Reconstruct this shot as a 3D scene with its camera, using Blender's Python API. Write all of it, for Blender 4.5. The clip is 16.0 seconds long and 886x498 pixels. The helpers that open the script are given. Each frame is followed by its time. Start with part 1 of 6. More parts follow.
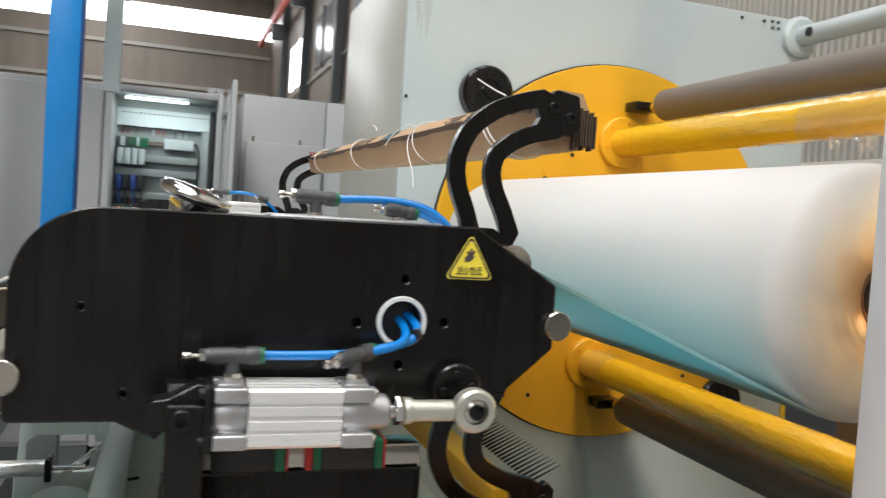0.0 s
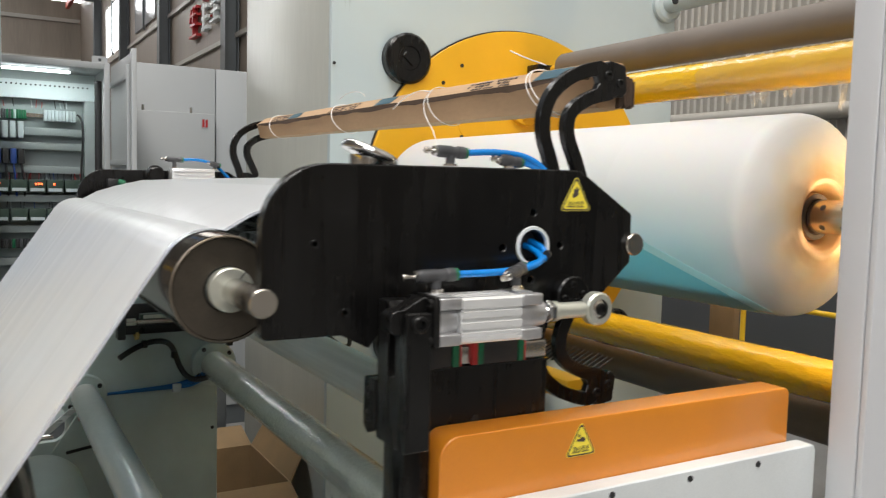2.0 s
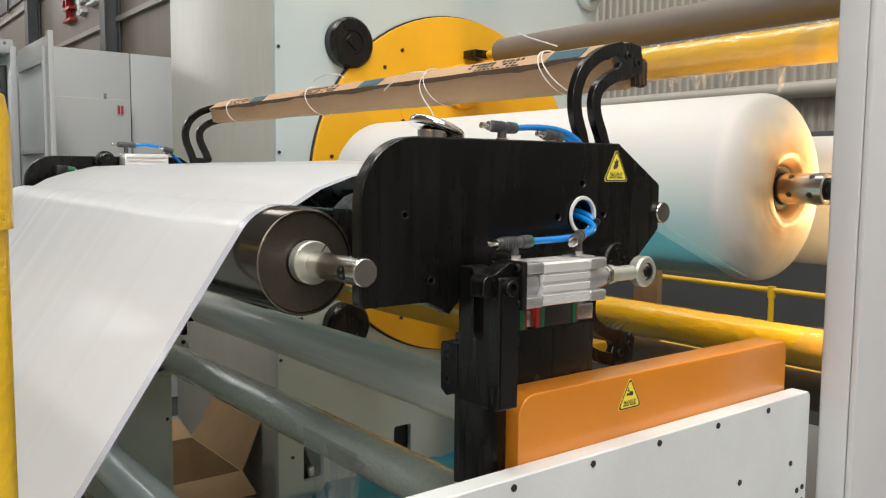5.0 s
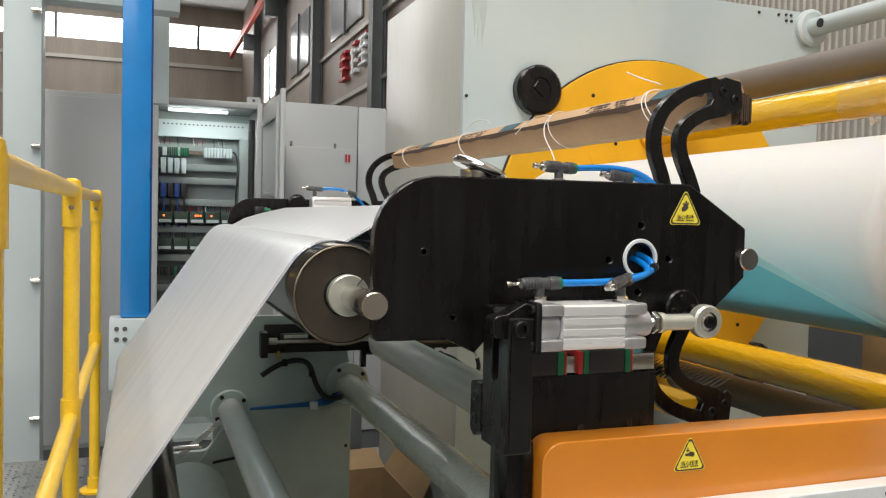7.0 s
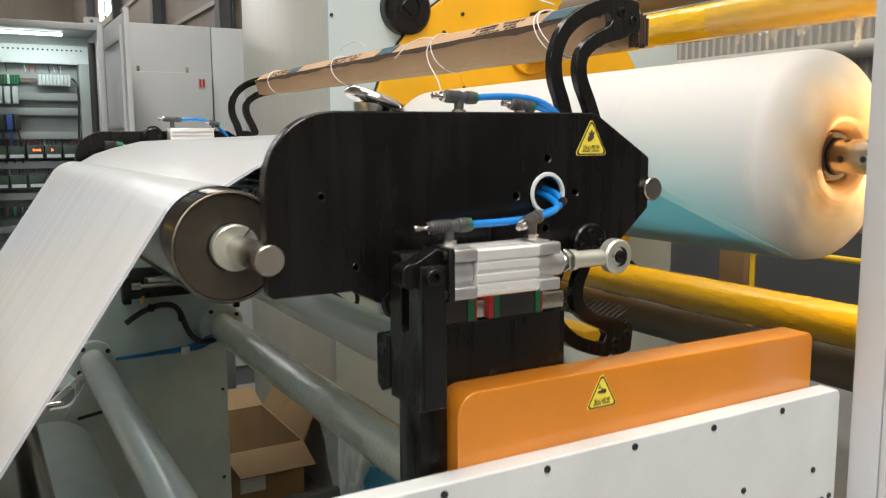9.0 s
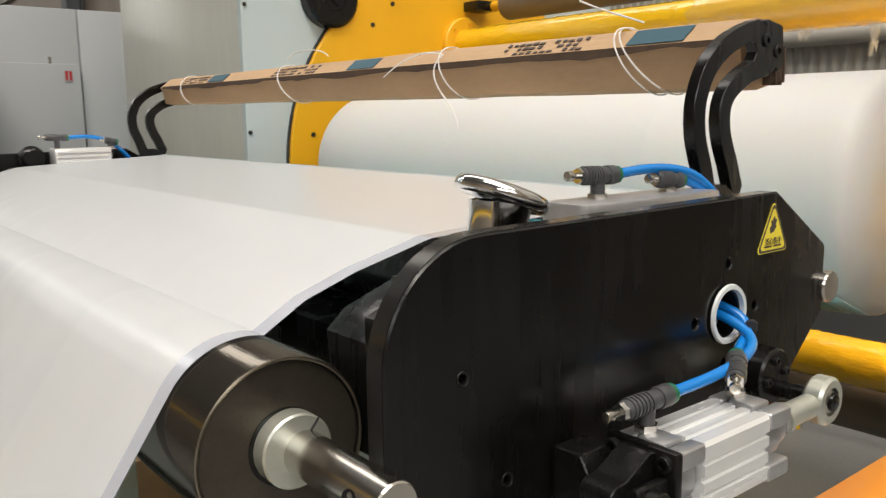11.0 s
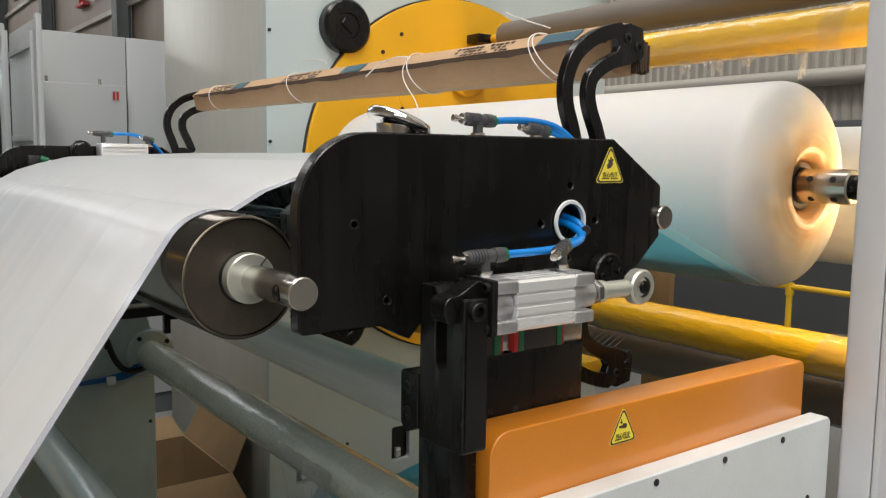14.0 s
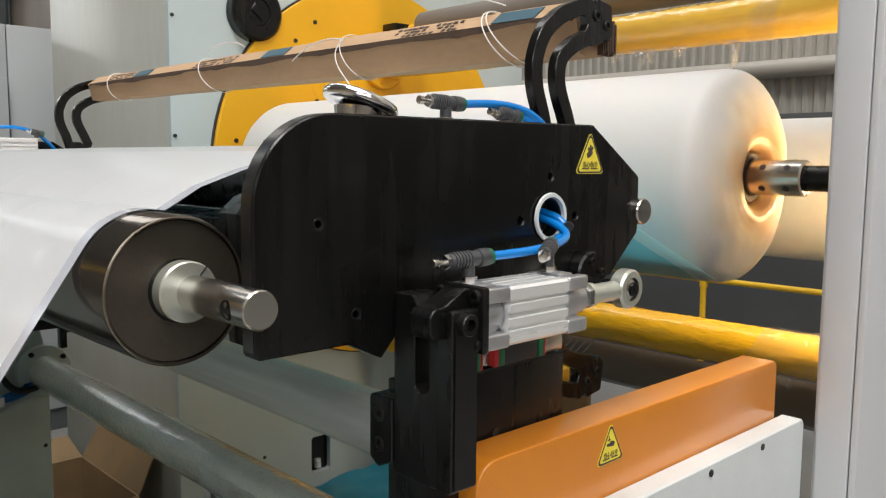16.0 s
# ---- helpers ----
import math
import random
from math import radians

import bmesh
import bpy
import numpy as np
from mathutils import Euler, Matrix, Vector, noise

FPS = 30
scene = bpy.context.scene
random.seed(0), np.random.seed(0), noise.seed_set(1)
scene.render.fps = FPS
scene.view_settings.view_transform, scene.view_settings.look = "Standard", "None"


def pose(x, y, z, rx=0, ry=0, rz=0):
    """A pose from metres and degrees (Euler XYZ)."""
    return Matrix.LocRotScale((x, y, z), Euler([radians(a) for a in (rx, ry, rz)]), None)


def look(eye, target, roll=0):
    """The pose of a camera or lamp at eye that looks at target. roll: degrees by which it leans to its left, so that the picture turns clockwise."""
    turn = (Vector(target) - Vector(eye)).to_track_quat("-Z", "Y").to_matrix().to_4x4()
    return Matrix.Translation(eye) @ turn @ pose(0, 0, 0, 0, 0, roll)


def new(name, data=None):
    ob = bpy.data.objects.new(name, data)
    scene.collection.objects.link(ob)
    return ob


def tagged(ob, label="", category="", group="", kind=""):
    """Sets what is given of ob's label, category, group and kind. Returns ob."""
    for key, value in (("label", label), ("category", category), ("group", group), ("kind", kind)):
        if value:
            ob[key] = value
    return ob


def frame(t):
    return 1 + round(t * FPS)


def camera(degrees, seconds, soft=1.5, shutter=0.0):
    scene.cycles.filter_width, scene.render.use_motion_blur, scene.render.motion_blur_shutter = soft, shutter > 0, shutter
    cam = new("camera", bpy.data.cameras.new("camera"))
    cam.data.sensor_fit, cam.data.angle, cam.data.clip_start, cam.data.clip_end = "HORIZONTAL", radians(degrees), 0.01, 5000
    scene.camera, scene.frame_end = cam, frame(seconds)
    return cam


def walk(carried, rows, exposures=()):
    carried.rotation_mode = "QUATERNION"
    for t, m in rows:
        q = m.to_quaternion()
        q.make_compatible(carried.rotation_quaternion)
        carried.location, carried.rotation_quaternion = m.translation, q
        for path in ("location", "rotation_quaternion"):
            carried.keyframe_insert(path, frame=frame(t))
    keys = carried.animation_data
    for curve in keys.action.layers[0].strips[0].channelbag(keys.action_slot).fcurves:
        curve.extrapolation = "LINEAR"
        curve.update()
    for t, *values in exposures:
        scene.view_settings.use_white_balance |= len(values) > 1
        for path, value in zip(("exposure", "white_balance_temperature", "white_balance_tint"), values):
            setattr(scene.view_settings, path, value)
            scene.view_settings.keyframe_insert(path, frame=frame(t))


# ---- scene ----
cam = camera(56.4, 16.0, soft=1.2, shutter=0.5)
METRES, EYE, TILT, LEAN, TURN = 2.4, 1.5, 0.0, 0.0, -18.2
ROWS = [
    (0.0, 0.0, 0.0, 0.0, 0.17, -2.44, -3.91),
    (0.5, -0.077, -0.0166, -0.0028, -6.91, -3.02, -1.74),
    (1.0, -0.1189, -0.0406, -0.0077, -11.47, -3.53, -0.79),
    (1.5, -0.1327, -0.0712, -0.0114, -11.82, -3.6, -0.69),
    (2.0, -0.1661, -0.0869, -0.0159, -11.65, -4.45, -1.42),
    (2.5, -0.2403, -0.0798, -0.018, -17.48, -3.69, 0.47),
    (3.0, -0.2662, -0.0833, -0.0216, -20.17, -4.17, -0.68),
    (5.5, -0.2691, -0.0755, -0.0245, -17.86, -5.61, -0.16),
    (6.0, -0.2383, -0.0777, -0.0335, -12.59, -5.93, -0.02),
    (6.5, -0.1653, -0.0943, -0.0348, -5.72, -3.64, -1.61),
    (7.0, -0.1494, -0.1095, -0.0293, -1.87, -2.12, -1.34),
    (7.5, -0.1576, -0.109, -0.0305, -6.11, -3.62, 0.11),
    (8.0, -0.1725, -0.0935, -0.0307, -11.9, -6.45, -0.18),
    (8.5, -0.1773, -0.0897, -0.0309, -12.18, -6.61, -0.2),
    (9.0, -0.1669, -0.0682, -0.0209, -11.58, -7.46, 0.3),
    (9.5, -0.1317, 0.0015, 0.0011, -9.75, -7.43, 0.49),
    (10.0, -0.1689, 0.0863, 0.0151, -13.36, -8.86, 0.83),
    (12.5, -0.2441, 0.0957, 0.0051, -25.74, -5.13, 0.3),
    (13.0, -0.2237, 0.0173, -0.0104, -20.74, -4.97, -0.12),
    (13.5, -0.2201, -0.0212, -0.0159, -18.36, -5.18, -0.57),
    (14.0, -0.2245, -0.0275, -0.0189, -18.56, -6.06, -0.79),
    (14.5, -0.2221, -0.0226, -0.0209, -18.85, -6.18, 0.78),
    (15.0, -0.2201, -0.0021, -0.0222, -22.08, -7.13, 1.05),
    (15.5, -0.2315, 0.0237, -0.022, -24.49, -6.46, 0.69),
    (16.0, -0.2343, 0.038, -0.0234, -25.48, -6.15, -0.45),
]
EDGES = [
    (5.3, look((-0.681, 0.026, 1.436), (0.536, 1.602, 1.249), 0.4)),
    (9.8, look((-0.286, 0.221, 1.523), (0.668, 1.951, 1.211), -0.3)),
    (10.2, look((-0.369, 0.386, 1.574), (0.710, 2.032, 1.216), -0.8)),
    (12.3, look((-0.471, 0.473, 1.522), (0.938, 1.878, 1.322), -0.1)),
]
PATH = [(t, pose(0, 0, EYE, TILT, LEAN, TURN) @ pose(METRES * x, METRES * y, METRES * z, 90 + pitch, roll, yaw)) for t, x, y, z, yaw, pitch, roll in ROWS]
EXPOSE = [(0.0, -0.08, 6350, 10), (0.5, -0.13, 6350, 10), (1.0, -0.22, 6450, 10), (1.5, -0.15, 6500, 10), (2.0, -0.09, 6450, 10), (3.0, -0.06, 6450, 10),
          (5.5, -0.08, 6650, 10), (6.0, -0.04, 6650, 10), (6.5, -0.11, 6650, 10), (7.5, -0.07, 6600, 10), (8.5, 0.02, 6700, 10), (9.3, -0.02, 6750, 10), (10.0, -0.13, 6800, 10),
          (12.5, -0.27, 6780, 10), (13.0, -0.31, 6760, 10), (14.0, -0.24, 6550, 10), (14.5, -0.12, 6500, 10), (15.0, -0.03, 6480, 10), (15.5, -0.11, 6450, 10), (16.0, -0.17, 6430, 10)]
walk(cam, sorted(PATH + EDGES, key=lambda row: row[0]), EXPOSE)

# ---- world and light ----
world = bpy.data.worlds.new("sky")
scene.world = world
world.use_nodes = True
wn = world.node_tree
sky = wn.nodes.new("ShaderNodeTexSky")
sky.sky_type = "NISHITA"
sky.sun_disc = False
sky.sun_elevation, sky.sun_rotation = radians(50), radians(140)
wn.links.new(sky.outputs[0], wn.nodes["Background"].inputs[0])
wn.nodes["Background"].inputs[1].default_value = 0.12
scene.view_settings.exposure = 0.0


def area_lamp(name, where, target, w, h, power, colour):
    data = bpy.data.lights.new(name, "AREA")
    data.shape, data.size, data.size_y, data.energy, data.color = "RECTANGLE", w, h, power, colour
    ob = new(name, data)
    ob.matrix_world = look(where, target)
    return ob


# daylight through the roof's skylights, an added fill lamp, and the work lamp inside the near side frame
area_lamp("skylight_lamp", (-3.2, -2.6, 10.95), (-3.2, -2.59, 0), 3.2, 9.6, 1540, (1.0, 0.955, 0.888))
area_lamp("skylight_lamp", (1.6, 4.5, 10.95), (1.6, 4.51, 0), 2.2, 24.0, 780, (1.0, 0.955, 0.885))
# far opening is assumed, its lamp added to brighten the hall's far end
area_lamp("skylight_lamp", (-3.2, 28.0, 10.95), (-3.2, 28.01, 0), 3.2, 20.0, 1350, (1.0, 0.98, 0.95))
# no known source: fill added behind the camera to brighten front faces and rollers
area_lamp("added_fill_lamp", (-6.0, -8.05, 6.2), (-5.5, 0, 2.2), 10.6, 2.7, 430, (0.95, 0.98, 1.0))
work = bpy.data.lights.new("work_lamp", "POINT")
work.energy, work.color, work.shadow_soft_size = 22, (1.0, 0.70, 0.34), 0.04
new("work_lamp", work).location = (1.49, 0.856, 1.32)
cablamp = bpy.data.lights.new("cabinet_lamp", "AREA")
cablamp.shape, cablamp.size, cablamp.size_y, cablamp.energy, cablamp.color = "RECTANGLE", 0.4, 0.03, 1.5, (0.9, 1.0, 0.97)
new("cabinet_lamp", cablamp).matrix_world = look((-0.07, 4.86, 2.0), (-0.07, 5.05, 1.2))


# ---- materials ----
def mat(name, colour, rough=0.5, metal=0.0, var=0.12, scale=6.0, bump=0.0, bscale=200.0, coat=0.0, sss=0.0, stretch=(1, 1, 1), spec=0.5, rvar=0.1):
    m = bpy.data.materials.new(name)
    m.use_nodes = True
    nt = m.node_tree
    b = nt.nodes["Principled BSDF"]
    tc = nt.nodes.new("ShaderNodeTexCoord")
    mp = nt.nodes.new("ShaderNodeMapping")
    mp.inputs["Scale"].default_value = stretch
    geo = nt.nodes.new("ShaderNodeNewGeometry")
    nt.links.new(geo.outputs["Position"], mp.inputs["Vector"])
    n1 = nt.nodes.new("ShaderNodeTexNoise")
    n1.inputs["Scale"].default_value, n1.inputs["Detail"].default_value = scale, 6
    n2 = nt.nodes.new("ShaderNodeTexNoise")
    n2.inputs["Scale"].default_value, n2.inputs["Detail"].default_value = bscale, 3
    for n in (n1, n2):
        nt.links.new(mp.outputs[0], n.inputs["Vector"])
    add = nt.nodes.new("ShaderNodeMath")
    add.operation = "MULTIPLY_ADD"
    add.inputs[1].default_value = 0.35
    nt.links.new(n2.outputs["Fac"], add.inputs[0])
    nt.links.new(n1.outputs["Fac"], add.inputs[2])
    ramp = nt.nodes.new("ShaderNodeMapRange")
    ramp.inputs["From Min"].default_value, ramp.inputs["From Max"].default_value = 0.35, 1.0
    ramp.inputs["To Min"].default_value, ramp.inputs["To Max"].default_value = 1 - var, 1 + var
    nt.links.new(add.outputs[0], ramp.inputs["Value"])
    mul = nt.nodes.new("ShaderNodeVectorMath")
    mul.operation = "SCALE"
    mul.inputs[0].default_value = colour
    nt.links.new(ramp.outputs[0], mul.inputs["Scale"])
    nt.links.new(mul.outputs[0], b.inputs["Base Color"])
    rr = nt.nodes.new("ShaderNodeMapRange")
    rr.inputs["From Min"].default_value, rr.inputs["From Max"].default_value = 0.3, 0.9
    rr.inputs["To Min"].default_value, rr.inputs["To Max"].default_value = max(0.02, rough * (1 - rvar)), min(1, rough * (1 + rvar))
    nt.links.new(n1.outputs["Fac"], rr.inputs["Value"])
    nt.links.new(rr.outputs[0], b.inputs["Roughness"])
    b.inputs["Metallic"].default_value = metal
    b.inputs["Specular IOR Level"].default_value = spec
    b.inputs["Coat Weight"].default_value = coat
    b.inputs["Coat Roughness"].default_value = 0.08 if coat >= 0.9 else 0.14
    if sss:
        b.inputs["Subsurface Weight"].default_value = sss
        b.inputs["Subsurface Radius"].default_value = (1.0, 0.40, 0.10)
        b.inputs["Subsurface Scale"].default_value = 0.02
    if bump:
        bp = nt.nodes.new("ShaderNodeBump")
        bp.inputs["Strength"].default_value, bp.inputs["Distance"].default_value = bump, 0.002
        nt.links.new(n2.outputs["Fac"], bp.inputs["Height"])
        nt.links.new(bp.outputs[0], b.inputs["Normal"])
        nt.links.new(bp.outputs[0], b.inputs["Coat Normal"])
    return m


def glow(name, colour, strength):
    m = bpy.data.materials.new(name)
    m.use_nodes = True
    b = m.node_tree.nodes["Principled BSDF"]
    b.inputs["Base Color"].default_value = (*colour, 1)
    b.inputs["Emission Color"].default_value = (*colour, 1)
    b.inputs["Emission Strength"].default_value = strength
    return m


BLACK = mat("black_anodised", (0.0045, 0.0043, 0.0042), 0.25, 0.0, 0.4, 7, 0.05, 900, spec=0.42, rvar=0.45)
_bn = BLACK.node_tree
_bb = _bn.nodes["Principled BSDF"]
_bg = _bn.nodes.new("ShaderNodeNewGeometry")
_bm = _bn.nodes.new("ShaderNodeMapping")
_bm.inputs["Scale"].default_value = (60, 60, 2.5)
_bn.links.new(_bg.outputs["Position"], _bm.inputs["Vector"])
_bt = _bn.nodes.new("ShaderNodeTexNoise")
_bt.inputs["Scale"].default_value, _bt.inputs["Detail"].default_value = 1.0, 4
_bn.links.new(_bm.outputs[0], _bt.inputs["Vector"])
_bd = _bn.nodes.new("ShaderNodeTexNoise")
_bd.inputs["Scale"].default_value, _bd.inputs["Detail"].default_value = 9, 7
_bn.links.new(_bg.outputs["Position"], _bd.inputs["Vector"])
_bx = _bn.nodes.new("ShaderNodeMath")
_bx.operation = "MULTIPLY"
_bn.links.new(_bt.outputs["Fac"], _bx.inputs[0])
_bn.links.new(_bd.outputs["Fac"], _bx.inputs[1])
_br = _bn.nodes.new("ShaderNodeMapRange")
_br.inputs["From Min"].default_value, _br.inputs["From Max"].default_value = 0.12, 0.42
_br.inputs["To Min"].default_value, _br.inputs["To Max"].default_value = 0.16, 0.40
_bn.links.new(_bx.outputs[0], _br.inputs["Value"])
_bn.links.new(_br.outputs[0], _bb.inputs["Roughness"])
PLATEEDGE = mat("edge_highlight", (0.045, 0.043, 0.040), 0.24, 0.7, 0.3, 25, 0.05, 700)
BLACKWORN = mat("black_worn", (0.007, 0.0068, 0.0066), 0.35, 0.2, 0.5, 30, 0.1, 500)
BLACKPLASTIC = mat("black_plastic", (0.02, 0.02, 0.021), 0.45, 0, 0.2, 20, 0.1, 600)
GREYPLASTIC = mat("grey_fitting", (0.065, 0.066, 0.07), 0.42, 0.1, 0.2, 40, 0.1, 700)
WHITEPAINT = mat("white_paint", (0.67, 0.70, 0.70), 0.40, 0, 0.13, 5, 0.12, 350)
PANELPAINT = mat("panel_paint", (0.49, 0.56, 0.57), 0.38, 0, 0.08, 1.5, 0.1, 300)
FRAMEGREEN = mat("frame_paint", (0.52, 0.60, 0.575), 0.4, 0, 0.2, 5, 0.1, 300)
GREYPAINT = mat("pillar_paint", (0.68, 0.69, 0.71), 0.34, 0.1, 0.06, 2, 0.35, 800)
CABGREY = mat("cabinet_paint", (0.37, 0.385, 0.39), 0.45, 0, 0.05, 2, 0.1, 300)
BRUSHED = mat("brushed_sheet", (0.60, 0.605, 0.545), 0.40, 0.3, 0.12, 3, 0.06, 60, stretch=(1, 1, 0.12))
ORANGE = mat("orange_paint", (0.68, 0.232, 0.016), 0.34, 0, 0.09, 5, 0.1, 350, coat=0.7)
YELLOW = mat("yellow_paint", (0.80, 0.42, 0.015), 0.4, 0, 0.08, 4, 0.05, 300)
YELLOWWRAP = mat("wrapped_yellow", (0.85, 0.50, 0.010), 0.25, 0, 0.1, 8, 0.5, 60, coat=1.0, stretch=(1, 0.35, 1))
RAILYELLOW = mat("rail_yellow", (0.80, 0.50, 0.02), 0.35, 0, 0.1, 15, 0.5, 130, coat=0.4)
GREYROLL = mat("rubber_roller", (0.17, 0.145, 0.125), 0.6, 0, 0.1, 8, 0.15, 400)
FILM = mat("white_film", (0.985, 0.955, 0.965), 0.20, 0, 0.03, 1.5, 0.10, 9, stretch=(1, 0.15, 1), sss=0.0, spec=0.5)
ROLLFILM = mat("film_roll", (0.64, 0.63, 0.615), 0.5, 0, 0.05, 3, 0.05, 300, sss=0.12, stretch=(1, 0.4, 1), spec=0.3)
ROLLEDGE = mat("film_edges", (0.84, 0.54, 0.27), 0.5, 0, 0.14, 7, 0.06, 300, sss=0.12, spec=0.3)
CYANPALE = mat("pale_cyan_film", (0.62, 0.78, 0.80), 0.3, 0, 0.05, 2, 0.08, 9)
CYANFILM = mat("cyan_film", (0.38, 0.67, 0.72), 0.25, 0, 0.05, 2, 0.08, 9)
STEEL = mat("turned_steel", (0.58, 0.55, 0.50), 0.24, 1.0, 0.12, 20, 0.015, 500)
CHROME = mat("chrome", (0.75, 0.75, 0.74), 0.1, 1.0, 0.05, 10)
ALU = mat("aluminium", (0.93, 0.93, 0.92), 0.28, 0.5, 0.06, 20, 0.05, 500, stretch=(0.08, 1, 1))
CAST = mat("cast_aluminium", (0.55, 0.55, 0.56), 0.38, 0.8, 0.12, 60, 0.15, 500)
DARKROLL = mat("dark_roller", (0.15, 0.135, 0.115), 0.15, 0.9, 0.2, 10, 0.06, 400, stretch=(1, 0.1, 1))
ROLLFACE = mat("roller_face", (0.085, 0.072, 0.056), 0.36, 0.65, 0.3, 18, 0.08, 300)
CARD = mat("cardboard", (0.46, 0.30, 0.17), 0.75, 0, 0.14, 14, 0.25, 160, stretch=(1, 0.35, 1))
CARTON = mat("carton_board", (0.22, 0.145, 0.072), 0.8, 0, 0.16, 10, 0.25, 160)
CARDDARK = mat("cardboard_edge", (0.07, 0.042, 0.026), 0.8, 0, 0.3, 40, 0.3, 300)
INK = mat("print_ink", (0.06, 0.045, 0.04), 0.7)
TEAL = mat("print_teal", (0.015, 0.075, 0.11), 0.6)
BLUEHOSE = mat("blue_hose", (0.004, 0.195, 0.60), 0.25, 0, 0.06, 30, coat=0.3)
BLUEWRAP = mat("blue_wrap", (0.01, 0.22, 0.60), 0.3, 0, 0.1, 6, 0.4, 25, coat=0.4)
TARP = mat("blue_tarp", (0.02, 0.22, 0.34), 0.4, 0, 0.2, 6, 0.5, 30)
GREEN = mat("green_cap", (0.008, 0.13, 0.055), 0.4)
RED = mat("red_plastic", (0.40, 0.02, 0.02), 0.45)
STICKER = mat("sticker_yellow", (0.92, 0.76, 0.07), 0.4, 0, 0.05, 30)
PIPEWRAP = mat("wrapped_pipe", (0.72, 0.76, 0.74), 0.25, 0, 0.10, 8, 0.15, 130, coat=0.6, stretch=(1, 0.4, 1))
GREYWRAP = mat("crinkled_grey_wrap", (0.68, 0.70, 0.60), 0.15, 0, 0.20, 10, 0.5, 150, coat=1.0, stretch=(1, 0.6, 1))
STREAKED = mat("streaked_pale_wrap", (0.88, 0.88, 0.83), 0.42, 0, 0.22, 26, 0.25, 90, coat=0.12, stretch=(1, 0.03, 1))
ZINC = mat("zinc_plate", (0.64, 0.65, 0.57), 0.32, 0.7, 0.12, 40, 0.06, 400)
TUBEBLUE = mat("blue_tube", (0.015, 0.14, 0.42), 0.35)
STRING = mat("string", (0.75, 0.73, 0.70), 0.8)
CONCRETE = mat("concrete", (0.22, 0.22, 0.215), 0.6, 0, 0.25, 1.2, 0.2, 60)
WALLBEIGE = mat("wall_sheet", (0.26, 0.22, 0.18), 0.5, 0.1, 0.2, 1.5, 0.1, 12, stretch=(1, 1, 0.12))
WALLGREY = mat("corrugated_sheet", (0.40, 0.38, 0.34), 0.5, 0.2, 0.08, 1.2)
DADO = mat("dado_wall", (0.06, 0.065, 0.07), 0.6, 0, 0.15, 2)
DARKSTEEL = mat("dark_steel", (0.10, 0.11, 0.115), 0.5, 0.2, 0.15, 3)
ROOF = mat("roof_sheet", (0.40, 0.40, 0.39), 0.6, 0, 0.1, 1)
REDSTEEL = mat("red_steel", (0.5, 0.06, 0.03), 0.5)
SKYGLOW = glow("window_sky", (0.95, 0.98, 1.0), 7.0)
LEDRED = glow("led_red", (1.0, 0.12, 0.03), 4.0)
TUBEGLOW = glow("lamp_tube", (0.92, 1.0, 0.98), 6.0)
PCB = mat("green_terminal", (0.03, 0.055, 0.04), 0.5, 0, 0.3, 30)
CABINSIDE = mat("cabinet_inside", (0.28, 0.32, 0.315), 0.45)
NAVY = mat("blue_breaker", (0.02, 0.06, 0.25), 0.45)

RIM = mat("rim_highlight", (0.24, 0.205, 0.16), 0.32, 1.0, 0.3, 30)
BRASS = mat("brass", (0.55, 0.42, 0.16), 0.3, 1.0)

for _m, _d in ((GREYWRAP, 0.0036), (YELLOWWRAP, 0.006), (RAILYELLOW, 0.004)):
    for _n in _m.node_tree.nodes:
        if _n.type == "BUMP":
            _n.inputs["Distance"].default_value = _d

FILMEDGE = mat("film_edge_strip", (0.66, 0.68, 0.76), 0.16, 0, 0.05, 3, 0.1, 12, spec=0.5)

_fe = FILMEDGE.node_tree
_ft = _fe.nodes.new("ShaderNodeBsdfTransparent")
_fm = _fe.nodes.new("ShaderNodeMixShader")
_fm.inputs[0].default_value = 0.42
_fe.links.new(_fe.nodes["Principled BSDF"].outputs[0], _fm.inputs[1])
_fe.links.new(_ft.outputs[0], _fm.inputs[2])
_fe.links.new(_fm.outputs[0], _fe.nodes["Material Output"].inputs[0])

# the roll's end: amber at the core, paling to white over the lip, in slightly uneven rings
# part of this amber stands in for lamp light soaking through the film edges
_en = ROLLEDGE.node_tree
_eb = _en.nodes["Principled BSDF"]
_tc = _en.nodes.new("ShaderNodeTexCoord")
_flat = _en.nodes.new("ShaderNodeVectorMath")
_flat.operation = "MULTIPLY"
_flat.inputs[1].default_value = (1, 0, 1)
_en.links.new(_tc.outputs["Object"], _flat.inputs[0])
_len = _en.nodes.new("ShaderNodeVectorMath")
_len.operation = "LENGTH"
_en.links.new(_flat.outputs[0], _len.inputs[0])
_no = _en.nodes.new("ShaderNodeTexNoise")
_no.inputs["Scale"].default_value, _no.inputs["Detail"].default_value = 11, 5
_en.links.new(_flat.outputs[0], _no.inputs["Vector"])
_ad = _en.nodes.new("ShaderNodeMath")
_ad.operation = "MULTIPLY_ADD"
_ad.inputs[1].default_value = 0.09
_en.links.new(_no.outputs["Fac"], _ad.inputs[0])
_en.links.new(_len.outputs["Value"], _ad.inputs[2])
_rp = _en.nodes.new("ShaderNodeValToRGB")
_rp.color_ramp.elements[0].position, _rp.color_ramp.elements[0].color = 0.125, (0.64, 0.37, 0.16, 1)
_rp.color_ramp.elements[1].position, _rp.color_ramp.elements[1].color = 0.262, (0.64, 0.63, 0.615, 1)
